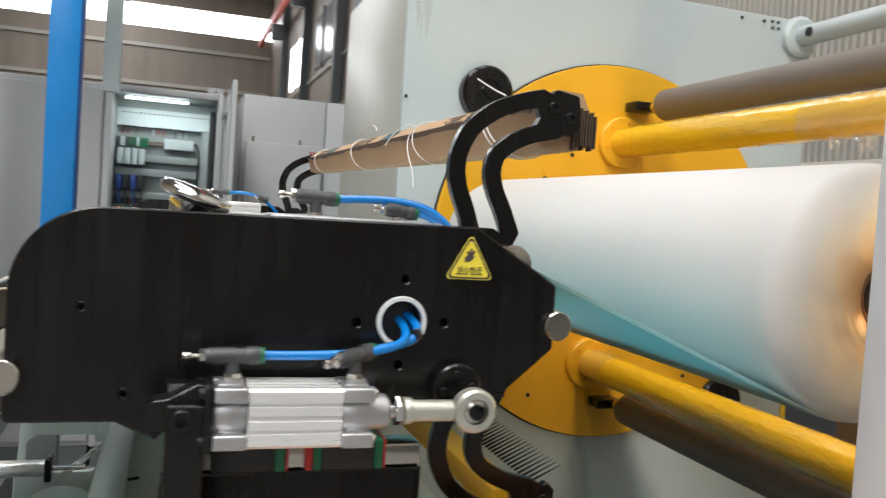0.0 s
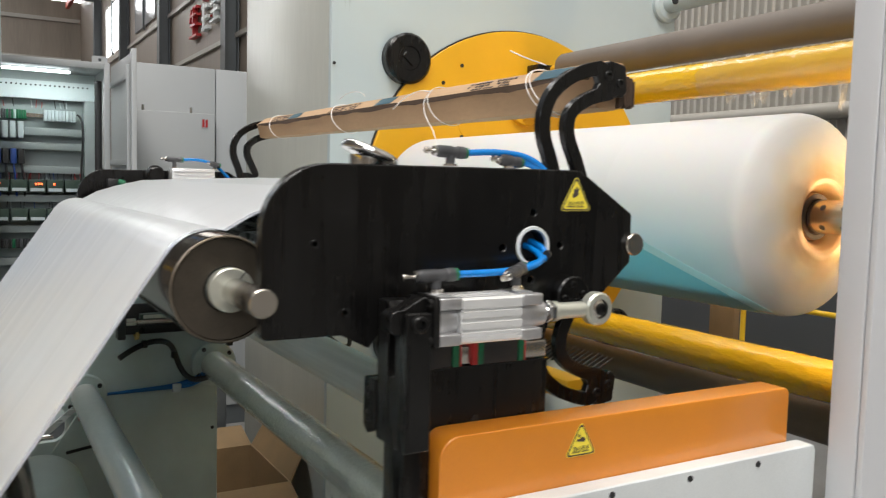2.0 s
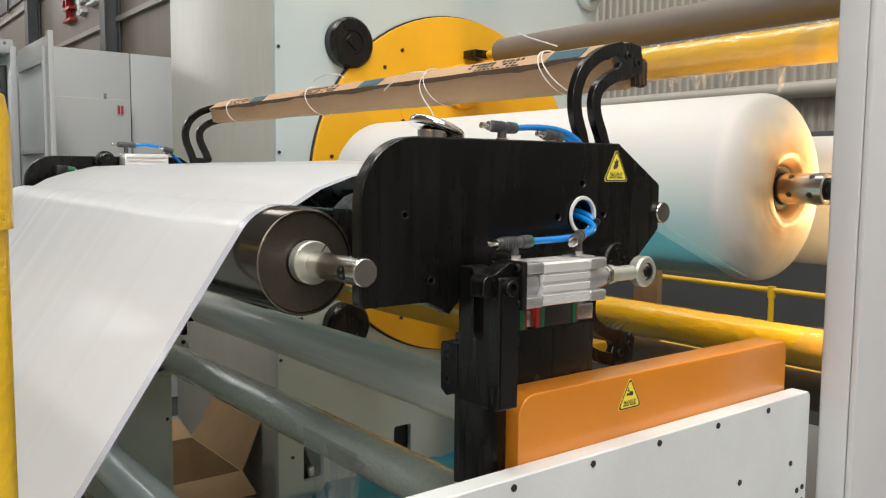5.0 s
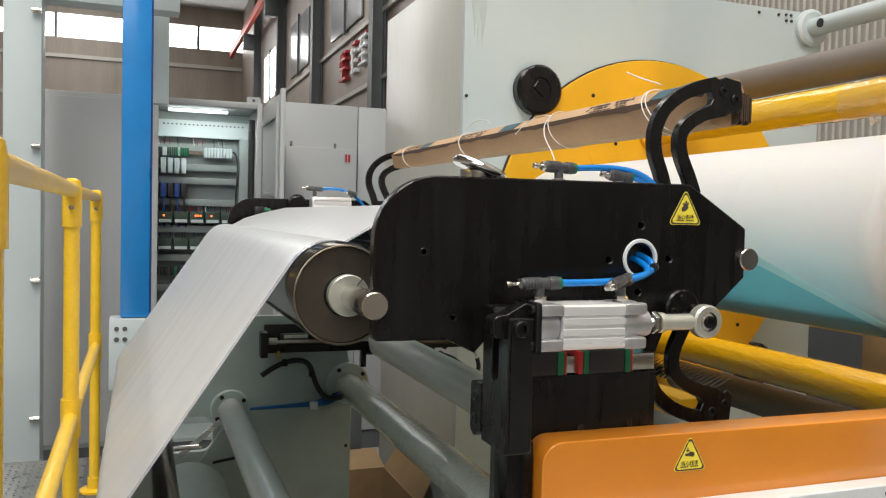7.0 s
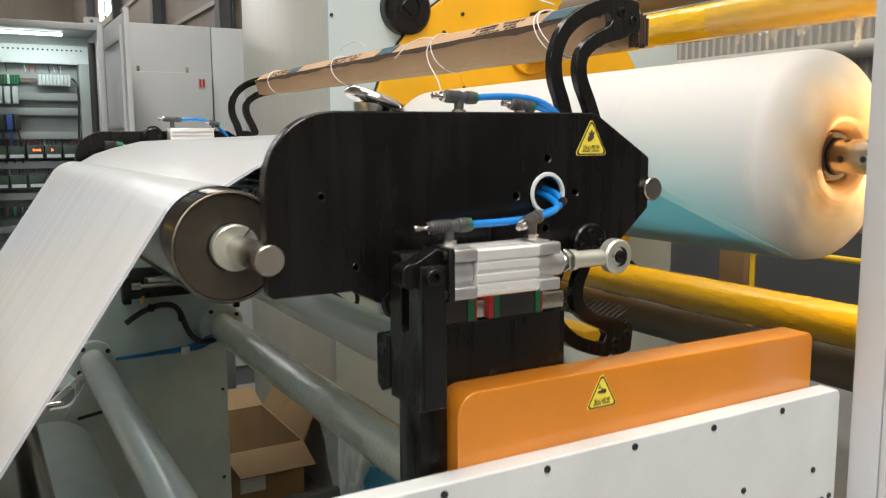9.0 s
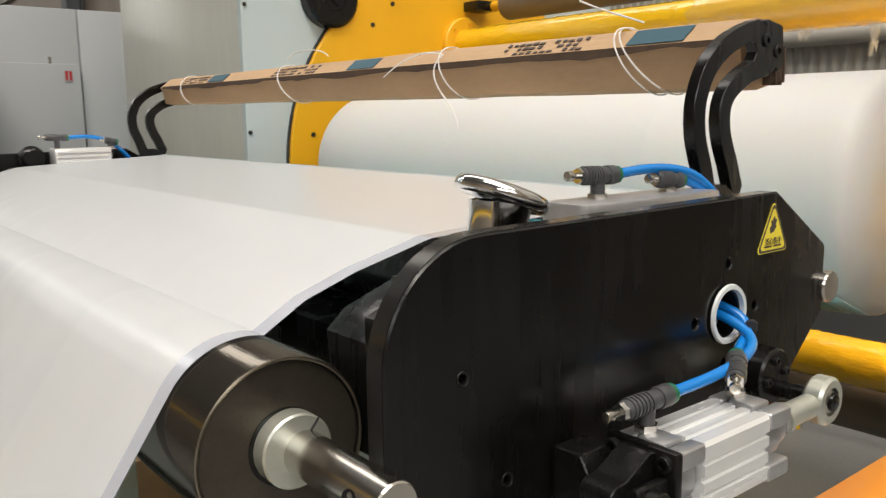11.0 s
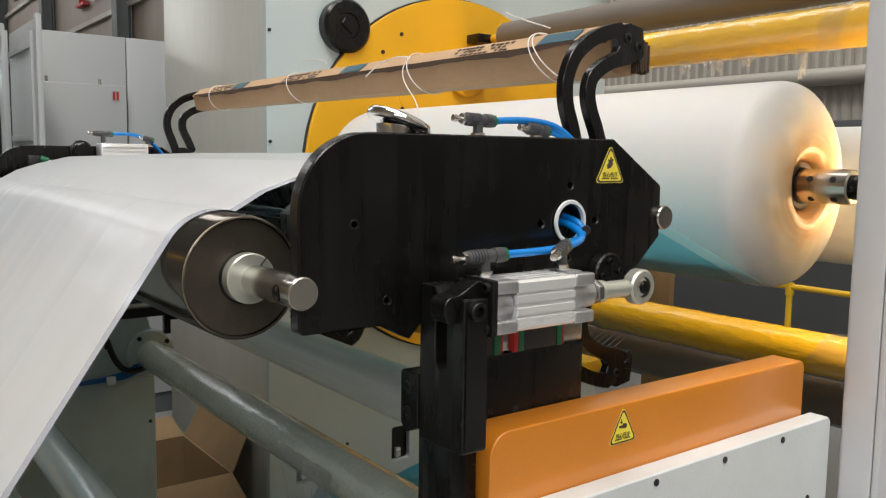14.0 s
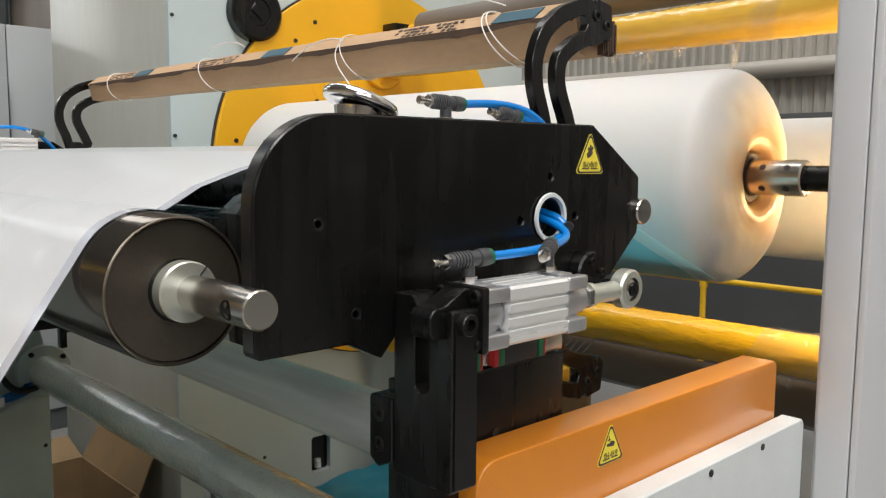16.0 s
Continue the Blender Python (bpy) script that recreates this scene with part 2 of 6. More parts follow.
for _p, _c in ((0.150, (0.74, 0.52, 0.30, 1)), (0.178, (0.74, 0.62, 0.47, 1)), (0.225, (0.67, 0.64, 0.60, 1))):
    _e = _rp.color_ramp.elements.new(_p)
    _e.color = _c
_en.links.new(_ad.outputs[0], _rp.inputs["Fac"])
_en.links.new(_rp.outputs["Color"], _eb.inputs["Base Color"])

# the web lets some of the light through
_fn = FILM.node_tree
_tl = _fn.nodes.new("ShaderNodeBsdfTranslucent")
_tl.inputs["Color"].default_value = (0.80, 0.90, 0.92, 1)
_mx = _fn.nodes.new("ShaderNodeMixShader")
_mx.inputs[0].default_value = 0.50
_fn.links.new(_fn.nodes["Principled BSDF"].outputs[0], _mx.inputs[1])
_fn.links.new(_tl.outputs[0], _mx.inputs[2])
_fn.links.new(_mx.outputs[0], _fn.nodes["Material Output"].inputs[0])

for _m, _c in ((CYANFILM, (0.36, 0.80, 0.88, 1)), (CYANPALE, (0.62, 0.88, 0.92, 1))):
    _nt = _m.node_tree
    _tl = _nt.nodes.new("ShaderNodeBsdfTranslucent")
    _tl.inputs["Color"].default_value = _c
    _mx = _nt.nodes.new("ShaderNodeMixShader")
    _mx.inputs[0].default_value = 0.42
    _nt.links.new(_nt.nodes["Principled BSDF"].outputs[0], _mx.inputs[1])
    _nt.links.new(_tl.outputs[0], _mx.inputs[2])
    _nt.links.new(_mx.outputs[0], _nt.nodes["Material Output"].inputs[0])

# clear wrapping film
WINDOWGLASS = mat("dull_window_glass", (0.30, 0.31, 0.32), 0.15, 0, 0.2, 1)
CHEQUER = mat("chequer_plate", (0.45, 0.45, 0.44), 0.3, 0.9, 0.2, 8)
def clear_film(name, milk, gloss):
    """See-through film with a thin glossy skin and some milky scatter."""
    m = bpy.data.materials.new(name)
    m.use_nodes = True
    nt = m.node_tree
    p = nt.nodes["Principled BSDF"]
    p.inputs["Base Color"].default_value = (0.88, 0.88, 0.86, 1)
    p.inputs["Roughness"].default_value = 0.3
    tr = nt.nodes.new("ShaderNodeBsdfTransparent")
    tr.inputs["Color"].default_value = (0.97, 0.97, 0.96, 1)
    gl = nt.nodes.new("ShaderNodeBsdfGlossy")
    gl.inputs["Roughness"].default_value = 0.14
    inner, outer = nt.nodes.new("ShaderNodeMixShader"), nt.nodes.new("ShaderNodeMixShader")
    inner.inputs[0].default_value, outer.inputs[0].default_value = milk, gloss
    nt.links.new(tr.outputs[0], inner.inputs[1])
    nt.links.new(p.outputs[0], inner.inputs[2])
    nt.links.new(inner.outputs[0], outer.inputs[1])
    nt.links.new(gl.outputs[0], outer.inputs[2])
    nt.links.new(outer.outputs[0], nt.nodes["Material Output"].inputs[0])
    return m


CLEAR = clear_film("clear_wrap", 0.06, 0.07)
MILKY = clear_film("crumpled_clear_film", 0.24, 0.12)


# ---- mesh helpers ----
def bm_mesh(name, bm, smooth=28):
    me = bpy.data.meshes.new(name)
    bm.normal_update()
    bm.to_mesh(me)
    bm.free()
    for p in me.polygons:
        p.use_smooth = True
    me.set_sharp_from_angle(angle=radians(smooth))
    return me


def world_at(ob):
    v = Vector((0, 0, 0))
    while ob:
        v += ob.location
        ob = ob.parent
    return v


def part(name, src, material, parent=None, label=""):
    """Links a bmesh or a mesh, given in world places, as one mesh object under a thing or a part."""
    me = src if isinstance(src, bpy.types.Mesh) else bm_mesh(name, src)
    me.name = name
    me.materials.clear()
    me.materials.append(material)
    ob = new(name, me)
    if parent:
        me.transform(Matrix.Translation(-world_at(parent)))
        ob.parent = parent
    if label:
        tagged(ob, label)
    return ob


def thing(name, at, label, category, group="", kind=""):
    ob = new(name)
    ob.empty_display_size = 0.05
    ob.location = at
    return tagged(ob, label, category, group, kind)


def single(name, src, material, label, category, group="", kind=""):
    return tagged(part(name, src, material), label, category, group, kind)


def setting(name, src, material, label, category="wall"):
    return tagged(part(name, src, material), label, category, "", "structure")


def box(x0, x1, y0, y1, z0, z1, bevel=0.0, seg=2, bm=None):
    b = bmesh.new()
    bmesh.ops.create_cube(b, size=1, matrix=Matrix.Translation(((x0 + x1) / 2, (y0 + y1) / 2, (z0 + z1) / 2)) @ Matrix.Diagonal((x1 - x0, y1 - y0, z1 - z0, 1)))
    if bevel:
        bmesh.ops.bevel(b, geom=b.edges[:], offset=bevel, segments=seg, affect="EDGES", profile=0.5)
    return join(bm, b)


def join(bm, b):
    if bm is None:
        return b
    me = bpy.data.meshes.new("tmp")
    b.to_mesh(me)
    b.free()
    bm.from_mesh(me)
    bpy.data.meshes.remove(me)
    return bm


def rod(p, q, r, r2=None, seg=28, bevel=0.0, bm=None):
    """A cylinder or cone from p to q."""
    p, q = Vector(p), Vector(q)
    d = q - p
    b = bmesh.new()
    bmesh.ops.create_cone(b, cap_ends=True, segments=seg, radius1=r, radius2=r if r2 is None else r2, depth=d.length)
    if bevel:
        bmesh.ops.bevel(b, geom=[e for e in b.edges if len(e.link_faces) == 2 and max(len(f.verts) for f in e.link_faces) > 4], offset=bevel, segments=2, affect="EDGES", profile=0.5)
    bmesh.ops.transform(b, matrix=Matrix.Translation((p + q) / 2) @ d.to_track_quat("Z", "Y").to_matrix().to_4x4(), verts=b.verts)
    return join(bm, b)


def lathe(profile, at, axis, seg=48, bm=None):
    """Turns (radius, along) pairs about an axis through at."""
    b = bmesh.new()
    q = Vector(axis).to_track_quat("Z", "Y").to_matrix().to_4x4()
    rings = []
    for r, h in profile:
        if r < 1e-6:
            rings.append([b.verts.new((0, 0, h))])
        else:
            rings.append([b.verts.new((r * math.cos(2 * math.pi * i / seg), r * math.sin(2 * math.pi * i / seg), h)) for i in range(seg)])
    for a, c in zip(rings, rings[1:]):
        for i in range(seg):
            j = (i + 1) % seg
            if len(a) == 1 and len(c) > 1:
                b.faces.new((a[0], c[i], c[j]))
            elif len(c) == 1 and len(a) > 1:
                b.faces.new((a[i], a[j], c[0]))
            elif len(a) > 1:
                b.faces.new((a[i], a[j], c[j], c[i]))
    bmesh.ops.recalc_face_normals(b, faces=b.faces)
    bmesh.ops.transform(b, matrix=Matrix.Translation(at) @ q, verts=b.verts)
    return join(bm, b)


def curve_mesh(cu, m=Matrix()):
    ob = bpy.data.objects.new("tmp", cu)
    scene.collection.objects.link(ob)
    dg = bpy.context.evaluated_depsgraph_get()
    me = bpy.data.meshes.new_from_object(ob.evaluated_get(dg))
    bpy.data.objects.remove(ob)
    bpy.data.curves.remove(cu)
    me.transform(m)
    for p in me.polygons:
        p.use_smooth = True
    me.set_sharp_from_angle(angle=radians(28))
    return me


def rounded(pts, seg=6):
    """A closed outline whose corners (x, y, radius) are rounded."""
    out = []
    n = len(pts)
    for i in range(n):
        p = Vector(pts[i][:2])
        r = pts[i][2] if len(pts[i]) > 2 else 0
        a, c = Vector(pts[i - 1][:2]) - p, Vector(pts[(i + 1) % n][:2]) - p
        if r < 1e-6:
            out.append(p)
            continue
        ang = a.angle(c)
        d = min(r / math.tan(ang / 2), a.length * 0.49, c.length * 0.49)
        rr = d * math.tan(ang / 2)
        mid = p + (a.normalized() + c.normalized()).normalized() * (rr / math.sin(ang / 2))
        s0, s1 = p + a.normalized() * d - mid, p + c.normalized() * d - mid
        t0 = math.atan2(s0.y, s0.x)
        dt = math.atan2(s1.y, s1.x) - t0
        dt = (dt + math.pi) % (2 * math.pi) - math.pi
        k = max(seg, int(abs(dt) * 10))
        out += [mid + rr * Vector((math.cos(t0 + dt * j / k), math.sin(t0 + dt * j / k))) for j in range(k + 1)]
    return out


def ring(x, y, r, seg=32):
    return [Vector((x + r * math.cos(2 * math.pi * i / seg), y + r * math.sin(2 * math.pi * i / seg))) for i in range(seg)]


def smooth(pts, n=8):
    """A smooth open path through the points."""
    out = []
    P = [Vector(p) for p in pts]
    for i in range(len(P) - 1):
        a, b, c, d = P[max(0, i - 1)], P[i], P[i + 1], P[min(len(P) - 1, i + 2)]
        for k in range(n):
            t = k / n
            out.append(0.5 * (2 * b + (c - a) * t + (2 * a - 5 * b + 4 * c - d) * t * t + (3 * b - a - 3 * c + d) * t ** 3))
    out.append(P[-1])
    return out


# local x, y, z -> world x, z, -y : a plate drawn in x and z, its thickness along y
XZ = Matrix(((1, 0, 0, 0), (0, 0, 1, 0), (0, 1, 0, 0), (0, 0, 0, 1)))
YZ = Matrix(((0, 0, 1, 0), (1, 0, 0, 0), (0, 1, 0, 0), (0, 0, 0, 1)))


def plate(loops, near, far, bevel=0.0, frame_m=XZ, rounds=0):
    """A plate with the outline loops[0] and the holes after it, between the two depths."""
    cu = bpy.data.curves.new("tmp", "CURVE")
    cu.dimensions, cu.fill_mode = "2D", "BOTH"
    cu.extrude, cu.bevel_depth, cu.bevel_resolution = abs(far - near) / 2 - bevel, bevel, rounds
    cu.offset = -bevel
    for pts in loops:
        sp = cu.splines.new("POLY")
        sp.points.add(len(pts) - 1)
        for i, p in enumerate(pts):
            sp.points[i].co = (p[0], p[1], 0, 1)
        sp.use_cyclic_u = True
    me = curve_mesh(cu, frame_m @ Matrix.Translation((0, 0, (near + far) / 2)))
    me.flip_normals()
    bm = bmesh.new()
    bm.from_mesh(me)
    bmesh.ops.remove_doubles(bm, verts=bm.verts, dist=0.00002)
    bm.to_mesh(me)
    bm.free()
    me.set_sharp_from_angle(angle=radians(28))
    return me


def hose(pts, r, seg=5, cyclic=False):
    cu = bpy.data.curves.new("tmp", "CURVE")
    cu.dimensions, cu.bevel_depth, cu.bevel_resolution, cu.resolution_u, cu.use_fill_caps = "3D", r, seg, 10, True
    sp = cu.splines.new("NURBS")
    sp.points.add(len(pts) - 1)
    for i, p in enumerate(pts):
        sp.points[i].co = (*p, 1)
    sp.order_u, sp.use_endpoint_u = min(4, len(pts)), True
    return curve_mesh(cu)


def words(text, size, m, depth=0.0002):
    cu = bpy.data.curves.new("tmp", "FONT")
    cu.body, cu.size, cu.align_x, cu.align_y, cu.extrude, cu.resolution_u = text, size, "CENTER", "CENTER", depth, 2
    return curve_mesh(cu, m)


def sheet(profile, y0, y1, thick=0.0006, ny=24):
    """A web of film: a path in x and z, carried along y, with a thickness."""
    b = bmesh.new()
    n = len(profile)
    rows = []
    for off in (0, -thick):
        g = []
        for i, (x, z) in enumerate(profile):
            a, c = profile[max(0, i - 1)], profile[min(n - 1, i + 1)]
            t = Vector((c[0] - a[0], c[1] - a[1])).normalized()
            g.append([b.verts.new((x + t.y * -off, y0 + (y1 - y0) * j / ny, z + t.x * off)) for j in range(ny + 1)])
        rows.append(g)
    for s, g in enumerate(rows):
        for i in range(n - 1):
            for j in range(ny):
                b.faces.new((g[i][j], g[i + 1][j], g[i + 1][j + 1], g[i][j + 1]))
    for j in (0, ny):
        for i in range(n - 1):
            b.faces.new((rows[0][i][j], rows[0][i + 1][j], rows[1][i + 1][j], rows[1][i][j]))
    bmesh.ops.recalc_face_normals(b, faces=b.faces)
    return b


def arc(cx, cz, r, a0, a1, n=14):
    return [(cx + r * math.cos(radians(a0 + (a1 - a0) * i / n)), cz + r * math.sin(radians(a0 + (a1 - a0) * i / n))) for i in range(n + 1)]


def cyl_patch(centre, r, angle, rad, lift=0.0004, n=16):
    """A small round patch bent onto a cylinder along y: a hole's mouth."""
    b = bmesh.new()
    cx, cy, cz = centre
    c0 = b.verts.new((cx + (r + lift) * math.cos(angle), cy, cz + (r + lift) * math.sin(angle)))
    vs = []
    for i in range(n):
        a = 2 * math.pi * i / n
        t = angle + math.asin(max(-1, min(1, rad * math.cos(a) / r)))
        vs.append(b.verts.new((cx + (r + lift) * math.cos(t), cy + rad * math.sin(a), cz + (r + lift) * math.sin(t))))
    for i in range(n):
        b.faces.new((c0, vs[i], vs[(i + 1) % n]))
    bmesh.ops.recalc_face_normals(b, faces=b.faces)
    return b


def screw(name, at, axis, r, parent, material=None):
    """A socket screw's head: a rim round a six-sided socket."""
    bm = lathe([(r, -0.002), (r, r * 0.7), (r * 0.9, r * 0.8), (r * 0.55, r * 0.8), (r * 0.5, r * 0.1), (0, r * 0.1)], at, axis, 16)
    return part(name, bm, material or BLACKWORN, parent)

# ---- the hall ----
setting("floor", box(-14, 4.2, -8, 40.2, -0.2, 0), CONCRETE, "grey concrete factory floor, slightly stained", "floor")


def corrugated(x, y0, y1, z0, z1, pitch=0.062, depth=0.014):
    """A sheet wall that faces -x, with upright ribs."""
    b = bmesh.new()
    n = int((y1 - y0) / pitch)
    prev = None
    for i in range(n):
        for f, d in ((0.0, 0), (0.3, 0), (0.45, depth), (0.85, depth)):
            y = y0 + (i + f) * pitch
            cur = (b.verts.new((x + d, y, z0)), b.verts.new((x + d, y, z1)), b.verts.new((x + 0.15, y, z1)), b.verts.new((x + 0.15, y, z0)))
            if prev:
                for k in range(3):
                    b.faces.new((prev[k], prev[k + 1], cur[k + 1], cur[k]))
            prev = cur
    bmesh.ops.recalc_face_normals(b, faces=b.faces)
    return b


setting("wall_east", corrugated(4.0, -8, 7.6, 1.55, 11), WALLGREY, "ribbed grey-beige sheet metal side wall")
setting("wall_east_flat", box(4.0, 4.15, 7.62, 40, 1.55, 11), WALLBEIGE, "beige flat sheet side wall with rails")
setting("wall_dado", box(3.95, 4.15, -8, 40, 0, 1.55), DADO, "dark grey painted lower side wall")
setting("wall_west", box(-14.2, -14, -8, 40, 0, 11), WALLBEIGE, "plain far side wall of the hall")
# out of view; its long opening is made up to hold the fill lamp
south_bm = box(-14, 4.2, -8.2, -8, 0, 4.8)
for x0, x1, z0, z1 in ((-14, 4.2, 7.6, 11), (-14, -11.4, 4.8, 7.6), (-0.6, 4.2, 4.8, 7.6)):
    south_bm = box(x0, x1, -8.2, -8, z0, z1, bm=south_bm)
setting("wall_south", south_bm, WALLBEIGE, "plain unseen end wall of the hall with an added light opening")
setting("wall_north", box(-14, 4.2, 40, 40.2, 0, 9.0), WALLBEIGE, "brown sheet end wall under a strip window")
setting("wall_north_top", box(-14, 4.2, 40, 40.2, 10.05, 11), WALLBEIGE, "brown sheet wall above the strip window")
backdrop = setting("backdrop", box(-16, 5, 41.0, 41.1, 8, 11), SKYGLOW, "bright sky outside the strip window", "backdrop")
window = thing("window_1", (-5, 40, 9.0), "long strip window full of bright daylight", "window", kind="structure")
for x in range(-13, 5, 3):
    part("mullion", box(x - 0.06, x + 0.06, 39.97, 40.12, 9.0, 10.05), DARKSTEEL, window)
for z in (2.6, 4.4, 6.4, 8.1):
    setting("trim", box(-14, 3.98, 39.9, 39.99, z, z + 0.16), WALLGREY, "pale horizontal wall rail", "trim")
# roof with two long skylights
roof_bm = None
for x0, x1 in ((-14, -4.9), (-1.5, 0.4), (2.8, 4.2)):
    roof_bm = box(x0, x1, -8, 40.2, 10.9, 11.1, bm=roof_bm)
for x0, x1, y0, y1 in ((-4.9, -1.5, -8, -7.5), (-4.9, -1.5, 2.3, 17.9), (-4.9, -1.5, 38.1, 40.2), (0.4, 2.8, -8, -7.6), (0.4, 2.8, 16.6, 40.2)):
    roof_bm = box(x0, x1, y0, y1, 10.9, 11.1, bm=roof_bm)
setting("ceiling", roof_bm, ROOF, "pale metal roof with open skylights", "ceiling")


def steel_column(y):
    c = thing("steel_column", (3.85, y, 0), "dark grey steel column against the side wall", "column", "side wall columns")
    part("web", box(3.72, 3.98, y - 0.02, y + 0.02, 0, 10.9), DARKSTEEL, c)
    for x in (3.72, 3.96):
        part("flange", box(x - 0.012, x + 0.012, y - 0.16, y + 0.16, 0, 10.9), DARKSTEEL, c)
    part("bracket", box(3.3, 3.72, y - 0.15, y + 0.15, 7.9, 8.5, 0.03), DARKSTEEL, c)


for y in (9.6, 15.5, 21.5, 27.5, 33.5):
    steel_column(y)
single("crane_rail", box(3.3, 3.45, 8.5, 39, 8.5, 8.8, 0.01), REDSTEEL, "red painted crane runway beam high on the wall", "beam")
for z in (2.75, 4.1, 5.4):
    setting("wall_rail", box(3.93, 3.99, 7.6, 39.8, z, z + 0.09), WALLGREY, "pale rail along the side wall", "trim")
for y0 in (17.2, 23.2, 29.0):
    w = thing("window_2", (3.95, y0 + 1.5, 5.6), "tall side window between columns", "window", kind="structure")
    part("pane", box(3.95, 3.985, y0, y0 + 3.0, 5.7, 7.3), SKYGLOW if y0 > 28 else WINDOWGLASS, w)
    part("frame", box(3.9, 3.97, y0 + 1.45, y0 + 1.55, 5.6, 7.4), DARKSTEEL, w)

# ---- big unwind housing behind the turret ----
housing = thing("machine_housing", (1.65, 3.4, 0), "large white painted steel machine side housing with a brushed flank", "machine frame")
windows = []
for x in (0.92, 1.36, 1.80):
    windows.append(rounded([(x - 0.045, 0.20, 0.012), (x + 0.045, 0.20, 0.012), (x + 0.045, 0.345, 0.012), (x - 0.045, 0.345, 0.012)]))
part("front_panel", plate([rounded([(0.764, 0.0), (2.54, 0.0), (2.54, 2.415, 0.02), (0.764, 2.425)])] + windows, 2.91, 2.935, 0.001), PANELPAINT, housing)
part("side_panel", box(0.766, 0.786, 2.937, 4.015, 0, 2.44, 0.003), BRUSHED, housing, "brushed bare sheet metal flank")
part("back_panel", box(0.80, 2.54, 4.0, 4.04, 0, 2.40), PANELPAINT, housing)
part("end_panel", box(2.52, 2.54, 2.94, 3.99, 0, 2.36), PANELPAINT, housing)
part("top_panel", box(0.80, 2.51, 2.94, 3.99, 2.30, 2.32), PANELPAINT, housing)
for x, z in ((0.776, 1.915), (0.776, 1.518), (0.776, 0.71), (0.825, 0.31), (1.10, 0.32), (2.181, 2.390), (2.291, 2.391), (2.333, 2.394), (2.362, 2.394), (2.336, 2.368), (2.365, 2.368)):
    part("screw_hole", rod((x, 2.905, z), (x, 2.912, z), 0.0065, seg=12), BLACKPLASTIC, housing)
for x in (0.92, 1.36, 1.80):
    part("lever", box(x - 0.012, x + 0.012, 2.925, 2.945, 0.205, 0.245, 0.004), ALU, housing)
    part("recess", box(x - 0.06, x + 0.06, 2.95, 2.96, 0.19, 0.36), BLACKPLASTIC, housing)
hub = part("lock_hub", lathe([(0, -0.045), (0.045, -0.045), (0.048, -0.05), (0.09, -0.05), (0.1, -0.04), (0.1, 0.0), (0, 0.0)], (1.075, 2.908, 1.955), (0, 1, 0)), BLACK, housing, "black round hub with a square key slot")
part("recess", lathe([(0, 0.0), (0.036, 0.0), (0.036, 0.001), (0, 0.001)], (1.075, 2.8615, 1.955), (0, 1, 0), 32), BLACK, hub)
part("key", plate([[Vector((1.075 + px * 0.77 + pz * 0.64, 1.955 - px * 0.64 + pz * 0.77)) for px, pz in ((-0.030, -0.014), (0.030, -0.014), (0.030, 0.014), (-0.030, 0.014))]], 2.854, 2.8605, 0.001), BLACK, hub)
for a in range(4):
    part("bolt_hole", rod((1.075 + 0.065 * math.cos(a * 1.571 + 0.6), 2.855, 1.955 + 0.065 * math.sin(a * 1.571 + 0.6)), (1.075 + 0.065 * math.cos(a * 1.571 + 0.6), 2.858, 1.955 + 0.065 * math.sin(a * 1.571 + 0.6)), 0.007, seg=12), BLACK, hub)
hub2 = part("lock_hub", lathe([(0, -0.045), (0.045, -0.045), (0.048, -0.05), (0.09, -0.05), (0.1, -0.04), (0.1, 0.0), (0, 0.0)], (1.06, 2.908, 0.82), (0, 1, 0)), BLACK, housing, "black round hub")
hub3 = part("lock_hub", lathe([(0, -0.045), (0.045, -0.045), (0.048, -0.05), (0.09, -0.05), (0.1, -0.04), (0.1, 0.0), (0, 0.0)], (2.20, 2.908, 0.80), (0, 1, 0)), BLACK, housing, "black round hub")
fl = part("tie_flange", lathe([(0, -0.03), (0.07, -0.03), (0.085, -0.02), (0.085, 0), (0, 0)], (2.47, 2.908, 2.345), (0, 1, 0)), PANELPAINT, housing)
part("tie_bar", rod((2.47, 2.88, 2.345), (2.47, 0.80, 2.345), 0.042, bevel=0.002), PANELPAINT, housing, "white round tie bar")
part("bar_hole", rod((2.426, 2.80, 2.345), (2.435, 2.80, 2.345), 0.02, seg=16), BLACKPLASTIC, housing)

# ---- turret ----
TX, TZ = 1.635, 1.39
turret = thing("turret", (TX, 2.88, TZ), "yellow round turret disc with pipes and rollers", "machine turret")
part("disc", lathe([(0, -0.022), (0.728, -0.022), (0.730, -0.020), (0.730, 0.0), (0, 0)], (TX, 2.905, TZ), (0, 1, 0), 96), YELLOW, turret)
part("seal_ring", lathe([(0.7305, -0.010), (0.7355, -0.010), (0.7365, 0), (0.7305, 0)], (TX, 2.908, TZ), (0, 1, 0), 96), BLACKPLASTIC, turret, "black rubber ring round the disc")
for deg, rad in ((118.6, 0.64), (129.0, 0.625), (169.8, 0.655), (180.0, 0.645), (231.0, 0.64), (241.5, 0.64), (308.1, 0.617), (319.0, 0.62), (117.6, 0.416), (138.0, 0.405)):
    x, z = TX + rad * math.cos(radians(deg)), TZ + rad * math.sin(radians(deg))
    part("bolt_hole", rod((x, 2.879, z), (x, 2.8835, z), 0.008, seg=12), BLACKPLASTIC, turret)
part("cover_plate", lathe([(0, -0.0015), (0.066, -0.0015), (0.0675, 0.0), (0, 0.001)], (1.385, 2.8825, 1.718), (0, 1, 0), 48), YELLOW, turret, "round yellow cover plate")


